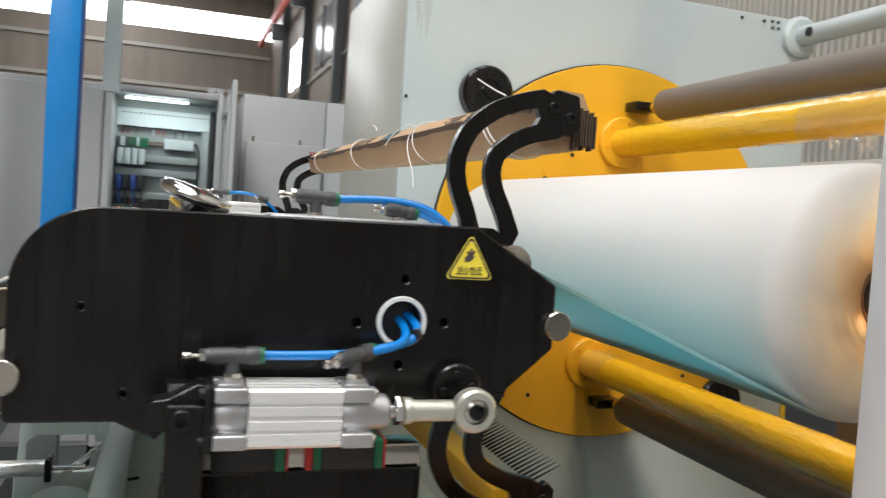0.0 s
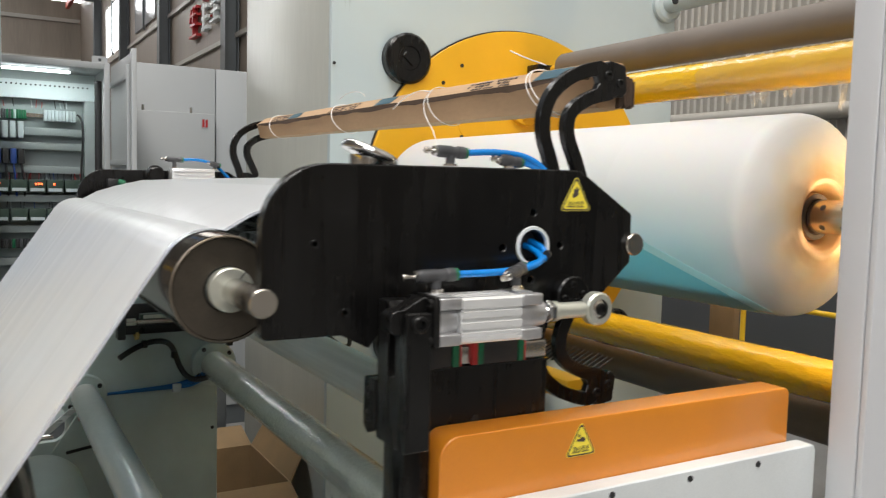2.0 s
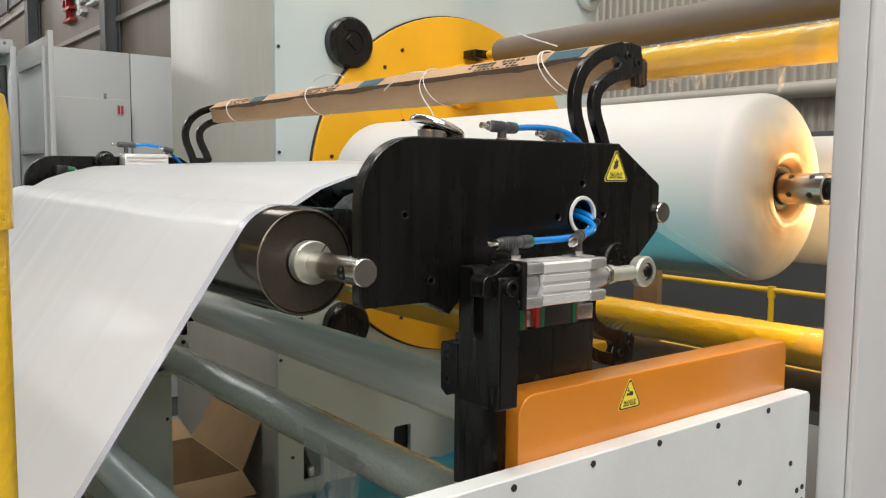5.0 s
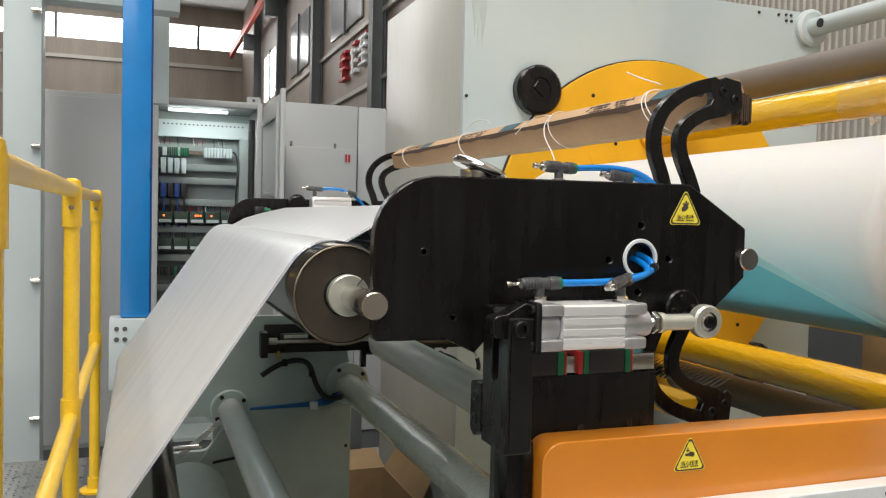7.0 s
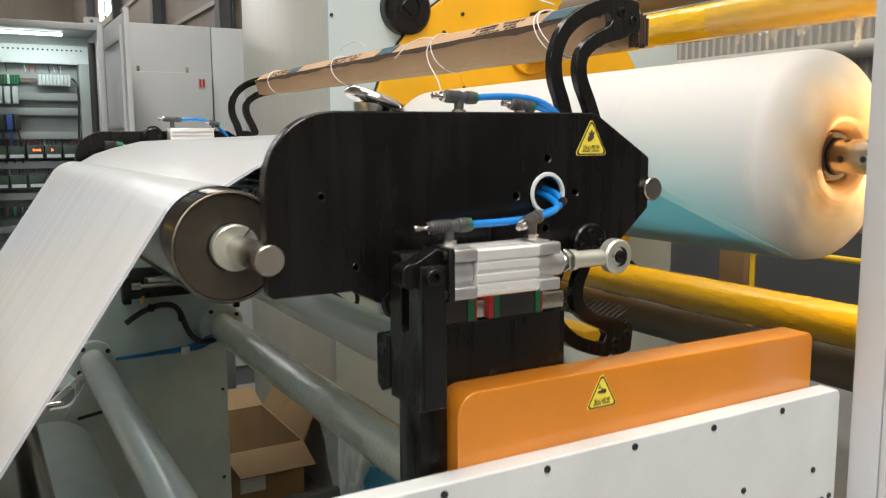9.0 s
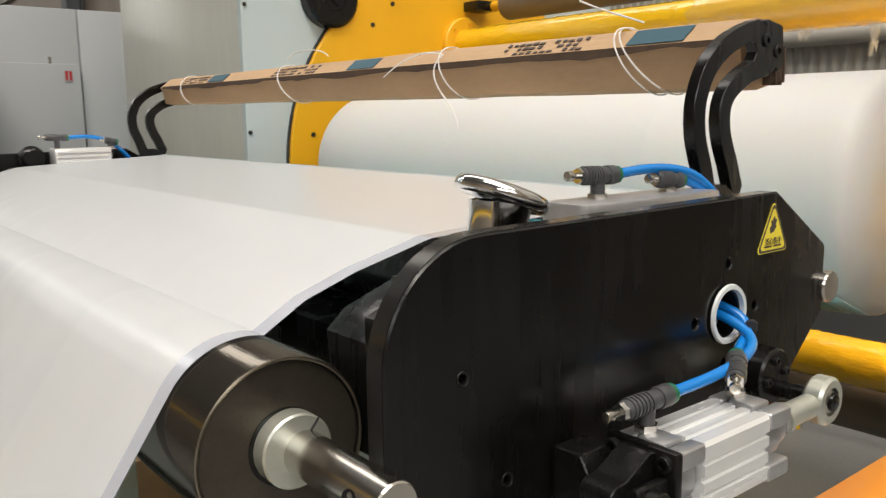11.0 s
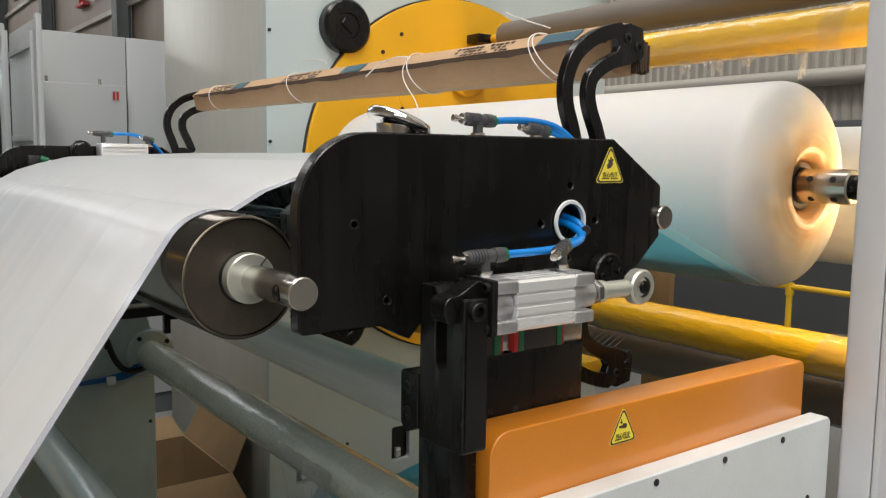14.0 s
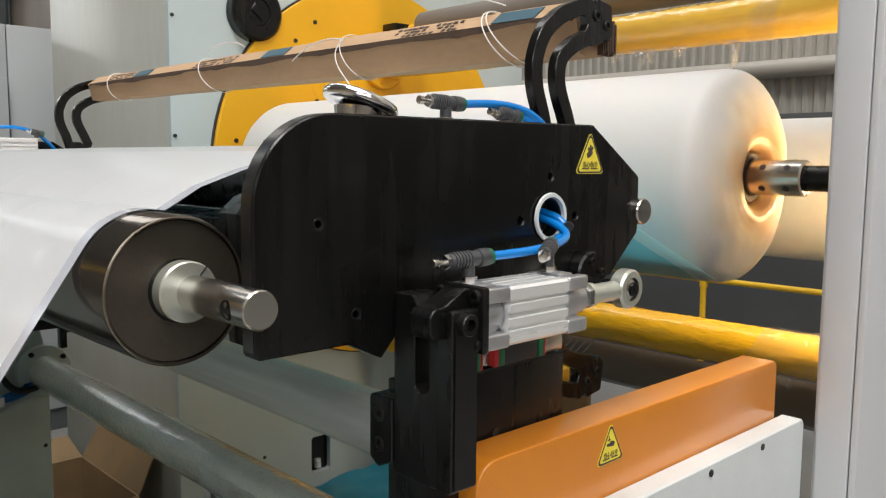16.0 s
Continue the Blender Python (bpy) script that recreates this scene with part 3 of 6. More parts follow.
def wrapped_pipe(name, x, z, r, y0, y1, material, parent, label, wob=0.012, seed=1):
    """A pipe along y with a loose, creased wrapping."""
    b = bmesh.new()
    ny, ns = 260, 36
    rows = []
    for j in range(ny + 1):
        y = y0 + (y1 - y0) * j / ny
        g = []
        for i in range(ns):
            a = 2 * math.pi * i / ns
            k = noise.noise(Vector((math.cos(a) * 2.2 + seed, y * 9, math.sin(a) * 2.2 + y * 3)))
            # sharp slanting creases where the wrap is loose
            v = Vector((math.cos(a) * 2.6 + y * 8, y * 26 + seed, math.sin(a) * 2.6 - y * 5))
            ridge = (1 - min(1, abs(noise.noise(v)) * 3.2)) ** 3
            loose = 0.35 + 0.65 * max(0, min(1, 0.5 + 1.6 * noise.noise(Vector((y * 3.1, seed, math.cos(a))))))
            rr = r * (1 + wob * (2.0 * k + 3.2 * ridge * loose))
            g.append(b.verts.new((x + rr * math.cos(a), y, z + rr * math.sin(a))))
        rows.append(g)
    for a, c in zip(rows, rows[1:]):
        for i in range(ns):
            b.faces.new((a[i], c[i], c[(i + 1) % ns], a[(i + 1) % ns]))
    b.faces.new(rows[0][::-1])
    b.faces.new(rows[-1])
    bmesh.ops.recalc_face_normals(b, faces=b.faces)
    return part(name, b, material, parent, label)


wrapped_pipe("upper_pipe", 1.65, 1.823, 0.0575, 0.80, 2.87, YELLOWWRAP, turret, "yellow pipe wrapped in clear film", seed=3)
wrapped_pipe("lower_pipe", 1.58, 0.955, 0.0575, 0.80, 2.87, YELLOWWRAP, turret, "yellow pipe wrapped in clear film", seed=7)
for x, z in ((1.65, 1.823), (1.58, 0.955)):
    f = part("pipe_flange", lathe([(0.05, -0.025), (0.095, -0.025), (0.1, -0.02), (0.1, 0), (0.05, 0)], (x, 2.883, z), (0, 1, 0)), YELLOW, turret)
    for k in range(6):
        a = k * math.pi / 3 + 0.3
        screw("flange_screw", (x + 0.078 * math.cos(a), 2.86, z + 0.078 * math.sin(a)), (0, -1, 0), 0.008, f, YELLOW)
for x, z in ((1.735, 1.963), (1.67, 0.808)):
    part("rubber_roller", rod((x, 2.72, z), (x, 0.80, z), 0.0575, seg=40, bevel=0.004), GREYROLL, turret, "grey-brown rubber coated roller")
    part("roller_shaft", rod((x, 2.87, z), (x, 2.71, z), 0.018), YELLOW, turret)
    part("roller_bracket", box(x - 0.08, x + 0.02, 2.80, 2.882, z - 0.018, z + 0.018, 0.004), BLACK, turret)

# ---- film rolls on their shafts ----
def film_roll(cx, cz, r, y0, y1, label):
    t = thing("film_roll", (cx, (y0 + y1) / 2, cz), label, "film roll", "rolls on the turret")
    L = y1 - y0
    # rounded shoulder, a shallow cone rising to a lip near the core, then slipped layers down to the core
    random.seed(5)
    knots = [(0.0515, 0.120), (0.0525, 0.070), (0.0550, 0.034), (0.0610, 0.016), (0.0690, 0.0055), (0.0780, 0.0008), (0.0860, 0.0), (0.0980, 0.0022),
             (r * 0.54, 0.0075), (r * 0.64, 0.0140), (r * 0.74, 0.0215), (r * 0.83, 0.0300), (r * 0.905, 0.0390), (r * 0.955, 0.0480), (r * 0.985, 0.0580), (r, 0.0720)]
    prof = [(p.x, p.y + random.uniform(-0.0003, 0.0003)) for p in smooth(knots, 4)]
    prof += [(r, 0.11), (r, 0.20), (r, 0.32), (r, 0.45)]
    cut = len(prof) - 1
    prof += [(r, 0.45 + (L - 0.47) * k / 8) for k in range(1, 8)] + [(r, L - 0.02), (r - 0.006, L - 0.005), (r - 0.02, L), (0.052, L)]
    part("film", lathe(prof[cut:], (cx, y0, cz), (0, 1, 0), 96), ROLLFILM, t)
    end = lathe(prof[:cut + 1], (cx, y0, cz), (0, 1, 0), 96)
    # layers slipped a little unevenly round the end
    for v in end.verts:
        rad = math.hypot(v.co.x - cx, v.co.z - cz)
        k = max(0, min(1, (r * 0.99 - rad) * 18)) * max(0, min(1, (rad - 0.056) * 60))
        v.co.y += k * (0.006 * noise.noise(Vector(((v.co.x - cx) * 7, (v.co.z - cz) * 7, 2.3))) + 0.0022 * noise.noise(Vector(((v.co.x - cx) * 26, (v.co.z - cz) * 26, 7.1))))
    part("end_face", end, ROLLEDGE, t, "dished end face of wound film layers, amber partly painted lamp glow")
    core = part("core", lathe([(0.038, -0.0), (0.049, 0.0), (0.050, 0.002), (0.050, L), (0.038, L)], (cx, y0 + 0.022, cz), (0, 1, 0), 40), CARD, t, "brown cardboard core")
    part("core_edge", lathe([(0.038, 0.001), (0.0385, -0.002), (0.0485, -0.002), (0.049, 0.001)], (cx, y0 + 0.022, cz), (0, 1, 0), 40), CARDDARK, core)
    s = part("air_shaft", lathe([(0, 0), (0.032, 0), (0.0355, 0.003), (0.0355, 0.5), (0, 0.5)], (cx, y0 - 0.090, cz), (0, 1, 0), 40), STEEL, t, "turned steel air shaft end with radial holes")
    part("shaft_neck", lathe([(0, 0), (0.023, 0), (0.023, 0.03), (0.027, 0.031), (0.027, 0.06), (0.025, 0.061), (0.025, 0.12), (0, 0.12)], (cx, y0 - 0.210, cz), (0, 1, 0), 32), BLACK, s)
    for yy in (-0.062, -0.014):
        for k in range(5):
            a = math.pi + k * 2 * math.pi / 5
            if k == 0 and yy > -0.03:
                continue
            d = Vector((math.cos(a), 0, math.sin(a)))
            c = Vector((cx, y0 + yy, cz))
            big = 0.0105 if k == 0 else 0.0068
            part("shaft_hole", cyl_patch(c, 0.0355, a, big), BLACKPLASTIC, s)
            if k == 0:
                part("air_valve", rod(c + d * 0.026, c + d * 0.0371, 0.0048, seg=12), BRASS, s, "small brass air valve in the shaft")
    part("journal", rod((cx, y1 - 0.3, cz), (cx, 2.88, cz), 0.028), STEEL, t)
    return t


roll = film_roll(1.108, 1.414, 0.2195, 1.024, 2.70, "large white film roll glowing warm at its end face")
film_roll(2.165, 1.36, 0.225, 1.045, 2.70, "second white film roll behind on the turret")

# ---- film web ----
# between the underside of the roll and the cutting unit
ROLL_X, ROLL_Z, ROLL_R = 1.108, 1.414, 0.2198
web_in = arc(ROLL_X, ROLL_Z, ROLL_R, -90, -112.4, 6) + [(0.90, 1.2621), (0.70, 1.3443), (0.50, 1.4266)] + arc(0.398, 1.443, 0.0255, 67, 92, 4)
wi = thing("film_web_in", (0.7, 1.85, 1.2), "pale cyan film web rising from under the roll", "film web")
part("web", sheet(web_in[::-1], 1.12, 2.68), CYANFILM, wi)
top_in = [(x + 0.0004, z + 0.0014) for x, z in [(0.52, 1.418), (0.50, 1.4266)] + arc(0.398, 1.443, 0.0262, 67, 95, 4)]
part("web_face", sheet(top_in[::-1], 1.073, 2.68), FILM, wi, "white upper face of the web")
part("edge_strip", sheet(web_in[6:][::-1], 1.072, 1.1195, ny=4), CYANPALE, wi, "paler uncoated edge strip of the web")
single("infeed_roller", rod((0.398, 0.93, 1.443), (0.398, 2.72, 1.443), 0.0248, bevel=0.002), STEEL, "slim steel infeed roller behind the black plate", "roller")
DX, DZ, DR = -0.157, 1.320, 0.0715
web_out = [(0.396, 1.4688), (0.20, 1.461)] + arc(0.04, 1.415, 0.038, 88, 106, 4) + [(-0.049, 1.432), (-0.10, 1.4145)] + arc(DX, DZ, DR + 0.0024, 76, 146, 14)
x1, z1 = web_out[-1]
web_out += [(x1 + (-0.476 - x1) * k / 10, z1 + (0.976 - z1) * k / 10) for k in range(1, 11)]
web_out += arc(-0.421, 0.934, 0.069, 144, 183, 8)[1:] + [(-0.503, 0.6), (-0.515, 0.25), (-0.52, 0.02)]
web_mesh = sheet(web_out, 1.0645, 2.66, ny=160)
# long shallow creases and a slight waviness that the tension leaves
for v in web_mesh.verts:
    if v.co.x < -0.02:
        k = min(1, (-0.02 - v.co.x) * 6)
        y = v.co.y + 0.04 * (v.co.z - 1.2)
        d = 0.0019 * noise.noise(Vector((y * 7, v.co.z * 0.8, 0))) + 0.0007 * noise.noise(Vector((y * 19, v.co.z * 0.5, 5)))
        for yc, w, h in ((2.18, 0.010, 0.0016), (1.62, 0.008, 0.0006), (1.30, 0.010, 0.0007), (1.95, 0.014, 0.0007), (2.42, 0.012, 0.0008)):
            d += h * math.exp(-((y - yc) / w) ** 2)
        v.co.x -= k * d * 0.8
        v.co.z += k * d * 0.5
web = thing("film_web", (-0.2, 1.85, 1.2), "glossy white film web folded over the dark roller", "film web")
part("web", web_mesh, FILM, web)
part("edge_strip", sheet(web_out, 1.045, 1.064, ny=3), FILMEDGE, web, "glossy bluish uncoated edge of the web")

# ---- dark guide roller under the web ----
gr = thing("guide_roller", (-0.16, 1.8, 1.25), "dark bronze metal guide roller with a steel shaft", "roller")
part("drum", lathe([(0.028, 0.006), (0.068, 0.004), (0.0700, 0.0), (0.0715, 0.003), (0.0715, 1.70), (0.028, 1.70)], (-0.157, 0.985, 1.320), (0, 1, 0), 72), DARKROLL, gr)
part("face", lathe([(0.0, 0.003), (0.066, 0.003), (0.068, 0.008), (0, 0.008)], (-0.157, 0.985, 1.320), (0, 1, 0), 60), ROLLFACE, gr, "brown oxidised end face")
# bright ring laid on where the drum's bevel catches the light
part("rim", lathe([(0.0672, 0.0), (0.0688, -0.0006), (0.0700, 0.0), (0.0690, 0.002)], (-0.157, 0.985, 1.320), (0, 1, 0), 72), RIM, gr, "thin bright rim standing for the drum's bevel highlight")
part("collar_recess", lathe([(0.0, 0.0022), (0.0305, 0.0022), (0.0305, 0.006), (0, 0.006)], (-0.154, 0.985, 1.320), (0, 1, 0), 40), BLACK, gr)
col = part("collar", lathe([(0.0, -0.0135), (0.0275, -0.0135), (0.029, -0.012), (0.029, 0.01), (0, 0.01)], (-0.152, 0.985, 1.320), (0, 1, 0), 40), ZINC, gr, "pale split clamp collar")
part("slit", rod((-0.1415, 0.9708, 1.3345), (-0.1345, 0.9708, 1.3428), 0.0009, seg=8), BLACKPLASTIC, col)
sh = part("shaft", lathe([(0, 0)] + [(0.0008 * k, 0.00009 * (k % 2)) for k in range(1, 20)] + [(0.0162, 0), (0.0175, 0.0014), (0.0175, 0.12), (0, 0.12)], (-0.147, 0.855, 1.318), (0, 1, 0), 40), STEEL, gr, "turned steel shaft end with a cross hole")
part("cross_hole", cyl_patch((-0.147, 0.884, 1.318), 0.0175, math.pi + 0.10, 0.0090), BLACK, sh)
crest = single("crest_roller", rod((0.04, 1.045, 1.415), (0.04, 2.72, 1.415), 0.037, bevel=0.002), BLACK, "thin dark roller hidden under the web's crest", "roller")
single("deflect_roller", rod((-0.421, 1.0, 0.934), (-0.421, 2.7, 0.934), 0.066, bevel=0.002), DARKROLL, "lower roller that turns the web down", "roller")
# ---- cutting unit: two black side plates on a beam ----
PLATE = [(-0.146, 1.272, 0.008), (-0.146, 1.484, 0.085), (0.325, 1.487, 0.004), (0.427, 1.424, 0.006), (0.427, 1.352, 0.006), (0.368, 1.300, 0.006),
         (0.20, 1.283, 0.006), (0.02, 1.281, 0.004), (-0.006, 1.253, 0.002), (-0.045, 1.272, 0.004)]


def offset(path, w):
    out = []
    for i, p in enumerate(path):
        t = (path[min(len(path) - 1, i + 1)] - path[max(0, i - 1)]).normalized()
        out.append(p + Vector((-t.y, t.x)) * w)
    return out


def hook(y, up, parent):
    """A flat hook arm with a long slot; up is 1 for the upper one and -1 for its mirror below."""
    c = 1.385
    A = smooth([(0.352, 1.478), (0.343, 1.505), (0.331, 1.535), (0.3275, 1.560), (0.331, 1.582), (0.345, 1.609), (0.373, 1.632), (0.405, 1.646), (0.438, 1.655)])
    B = smooth([(0.405, 1.478), (0.393, 1.506), (0.379, 1.535), (0.3745, 1.557), (0.379, 1.577), (0.394, 1.592), (0.421, 1.606), (0.456, 1.615)])
    w = 0.0108
    tip = rounded([(0.446, 1.668, 0.005), (0.486, 1.661, 0.005), (0.491, 1.620, 0.006), (0.478, 1.606, 0.006)])
    outer = [Vector((0.345, 1.44))] + offset(A, w) + tip + offset(B, -w)[::-1] + [Vector((0.395, 1.44))]
    slot = offset(A, -w)[2:-5] + [Vector((0.4285, 1.640)), Vector((0.433, 1.630)), Vector((0.428, 1.621))] + offset(B, w)[::-1][9:-2] + [Vector((0.380, 1.486)), Vector((0.368, 1.486))]
    f = lambda pts: [Vector((p[0], c + up * (p[1] - c))) for p in pts]
    ob = part("hook_arm", plate([f(outer), f(slot)], y - 0.007, y + 0.007, 0.0010), BLACK, parent, "flat black hook arm with a long slot")
    for x, z in ((0.451, 1.643), (0.475, 1.632)):
        screw("hook_screw", (x, y - 0.0035, c + up * (z - c)), (0, -1, 0), 0.0075, ob)


def warning_sign(x, z, y, size, text, kind, name="warning_sticker", label=""):
    """A yellow triangle with a black rim, a hand symbol and a caption."""
    h = size * 0.9
    t = thing(name, (x, y, z), label, "sticker", "warning stickers")
    tri = lambda s, up=0: rounded([(x - size / 2 * s, z + h * (1 - s) * 0.34, 0.004 * s), (x + size / 2 * s, z + h * (1 - s) * 0.34, 0.004 * s), (x, z + h * (1 - s) * 0.34 + h * s, 0.004 * s)])
    part("backing", plate([tri(1.0)], y - 0.0004, y), STICKER, t)
    part("rim", plate([tri(0.95), tri(0.84)], y - 0.0009, y - 0.0005), INK, t)
    m = Matrix.Translation((x, y - 0.0010, z + h * 0.205)) @ Matrix.Rotation(radians(90), 4, "X")
    part("caption", words(text, size * 0.132, m), INK, t)
    for k in range(9):
        if k != 4:
            part("caption_bar", box(x - size * 0.27 + k * size * 0.06, x - size * 0.27 + k * size * 0.06 + size * 0.045, y - 0.0010, y - 0.0005, z + h * 0.105, z + h * 0.135), INK, t)
    if kind == "cut":
        pts = [(-0.10, 0.33), (0.0, 0.36), (0.09, 0.47), (0.05, 0.50), (0.10, 0.60), (0.05, 0.62), (0.02, 0.56), (0.03, 0.66), (-0.01, 0.66), (-0.03, 0.56), (-0.06, 0.60), (-0.09, 0.58), (-0.06, 0.50), (-0.12, 0.44)]
    else:
        pts = [(-0.14, 0.40), (0.10, 0.36), (0.14, 0.44), (0.10, 0.50), (-0.02, 0.52), (-0.02, 0.47), (-0.14, 0.46)]
    part("symbol", plate([[Vector((x + px * size, z + (pz * 0.92 + 0.06) * h)) for px, pz in pts]], y - 0.0010, y - 0.0005), INK, t)
    if kind == "press":
        part("symbol_bar", box(x - 0.12 * size, x - 0.02 * size, y - 0.0010, y - 0.0005, z + h * 0.56, z + h * 0.585), INK, t)
        part("symbol_arrow", box(x - 0.08 * size, x - 0.06 * size, y - 0.0010, y - 0.0005, z + h * 0.53, z + h * 0.66), INK, t)
    return t


def regulator(at, tip, joint, parent, stem):
    """A flow regulator: a ribbed grey body along the line from tip to joint, a knurled steel knob, a stem down and a green collar."""
    tip, joint = Vector(tip), Vector(joint)
    d = (joint - tip).normalized()
    L = (joint - tip).length
    body = part("regulator", rod(tip + d * L * 0.27, joint - d * L * 0.02, 0.0076, seg=24, bevel=0.001), GREYPLASTIC, parent, "grey flow regulator with ribs")
    for k in range(6):
        c = tip + d * L * (0.33 + 0.055 * k)
        part("rib", rod(c, c + d * 0.0022, 0.0088, seg=20), GREYPLASTIC, body)
    part("sleeve", rod(joint - d * L * 0.22, joint - d * 0.003, 0.0090, seg=24, bevel=0.0008), GREYPLASTIC, body)
    part("release_ring", rod(joint - d * 0.003, joint + d * 0.0015, 0.0082, seg=20), GREEN, body, "green release ring")
    part("needle", rod(tip + d * L * 0.10, tip + d * L * 0.3, 0.0028, seg=12), STEEL, body)
    part("locknut", rod(tip + d * L * 0.20, tip + d * L * 0.275, 0.0072, seg=6), CHROME, body)
    part("knob", rod(tip, tip + d * L * 0.09, 0.0046, seg=14, bevel=0.0005), STEEL, body, "small knurled steel knob")
    c = tip + d * L * 0.62
    part("stem", rod(c, (c.x, c.y, stem), 0.0068, seg=16), GREYPLASTIC, body)
    part("stem_nut", rod((c.x, c.y, stem), (c.x, c.y, stem + 0.006), 0.0095, seg=6), STEEL, body)
    return body


def profile_cylinder(x0, x1, y, z, h, parent_thing, rodlen=0.0):
    """A pneumatic cylinder along x: grooved aluminium barrel, cast end caps with bolt bosses, rod, nut and eye."""
    cap = (x1 - x0) * 0.21
    w = h / 2
    # barrel: an outline with grooves, drawn in y and z
    pts = []
    for sy, sz in ((1, 0), (0, 1), (-1, 0), (0, -1)):
        for u in (-0.9, -0.52, -0.50, -0.40, -0.38, -0.10, -0.08, 0.08, 0.10, 0.38, 0.40, 0.50, 0.52, 0.9):
            groove = (0.38 < abs(u) < 0.51) or abs(u) < 0.09
            q = w * (0.86 if groove else 0.955)
            pts.append(Vector((y + (q * sy - u * w * 0.955 * sz), z + (q * sz + u * w * 0.955 * sy))))
    part("barrel", plate([pts], x0 + cap, x1 - cap, 0, YZ), ALU, parent_thing, "grooved bright aluminium barrel")
    for a, b, nm in ((x0, x0 + cap, "rear_cap"), (x1 - cap, x1, "front_cap")):
        bm = box(a + 0.004, b - 0.004, y - w * 0.60, y + w * 0.60, z - w * 0.72, z + w * 0.72, 0.004)
        bm = rod(((a + b) / 2 - cap * 0.46, y, z), ((a + b) / 2 + cap * 0.46, y, z), w * 0.74, seg=28, bevel=0.001, bm=bm)
        for sy in (-1, 1):
            for sz in (-1, 1):
                bm = box(a, b, y + sy * w * 0.74 - w * 0.25, y + sy * w * 0.74 + w * 0.25, z + sz * w * 0.74 - w * 0.25, z + sz * w * 0.74 + w * 0.25, w * 0.10, 3, bm)
        bm = box((a + b) / 2 - 0.012, (a + b) / 2 + 0.012, y - 0.012, y + 0.012, z + w * 0.5, z + w * 1.02, 0.002, 2, bm)
        capo = part(nm, bm, CAST, parent_thing, "cast grey end cap")
        for sy in (-1, 1):
            for sz in (-1, 1):
                xx = a - 0.001 if nm == "rear_cap" else b - 0.003
                part("tie_screw", rod((xx, y + sy * w * 0.74, z + sz * w * 0.74), (xx + 0.005, y + sy * w * 0.74, z + sz * w * 0.74), w * 0.15, seg=6), STEEL, capo)
    part("nose", lathe([(w * 0.62, 0), (w * 0.58, 0.018), (w * 0.40, 0.022), (0, 0.022)], (x1 - 0.002, y, z), (1, 0, 0), 28), CAST, parent_thing)
    if rodlen:
        part("piston_rod", rod((x1, y, z), (x1 + rodlen * 0.6, y, z), 0.0075, seg=20), CHROME, parent_thing)
        part("rod_nut", rod((x1 + 0.026, y, z), (x1 + 0.035, y, z), 0.0150, seg=6, bevel=0.0008), CHROME, parent_thing)
        part("rod_shank", lathe([(0, 0), (0.0135, 0), (0.014, 0.002), (0.0135, 0.008), (0.0112, 0.009), (0.0112, 0.052), (0, 0.052)], (x1 + 0.036, y, z), (1, 0, 0), 28), ZINC, parent_thing, "zinc plated shank")
        xe = x1 + rodlen
        eye = part("rod_eye", lathe([(0.0135, -0.0095), (0.0205, -0.0095), (0.0232, -0.0065), (0.0232, 0.0065), (0.0205, 0.0095), (0.0135, 0.0095)], (xe, y, z), (0, 1, 0), 32), ZINC, parent_thing, "zinc plated rod eye")
        part("race", lathe([(0.0092, -0.0085), (0.0134, -0.0075), (0.0134, 0.0075), (0.0092, 0.0085)], (xe, y, z), (0, 1, 0), 28), STEEL, eye)
        ball = part("ball", lathe([(0.006, -0.0105), (0.0115, -0.008), (0.0125, 0), (0.0115, 0.008), (0.006, 0.0105)], (xe, y, z), (0, 1, 0), 28), STEEL, eye)
        part("pin", rod((xe, y - 0.013, z), (xe, y + 0.05, z), 0.0085, seg=20, bevel=0.001), BLACK, ball)


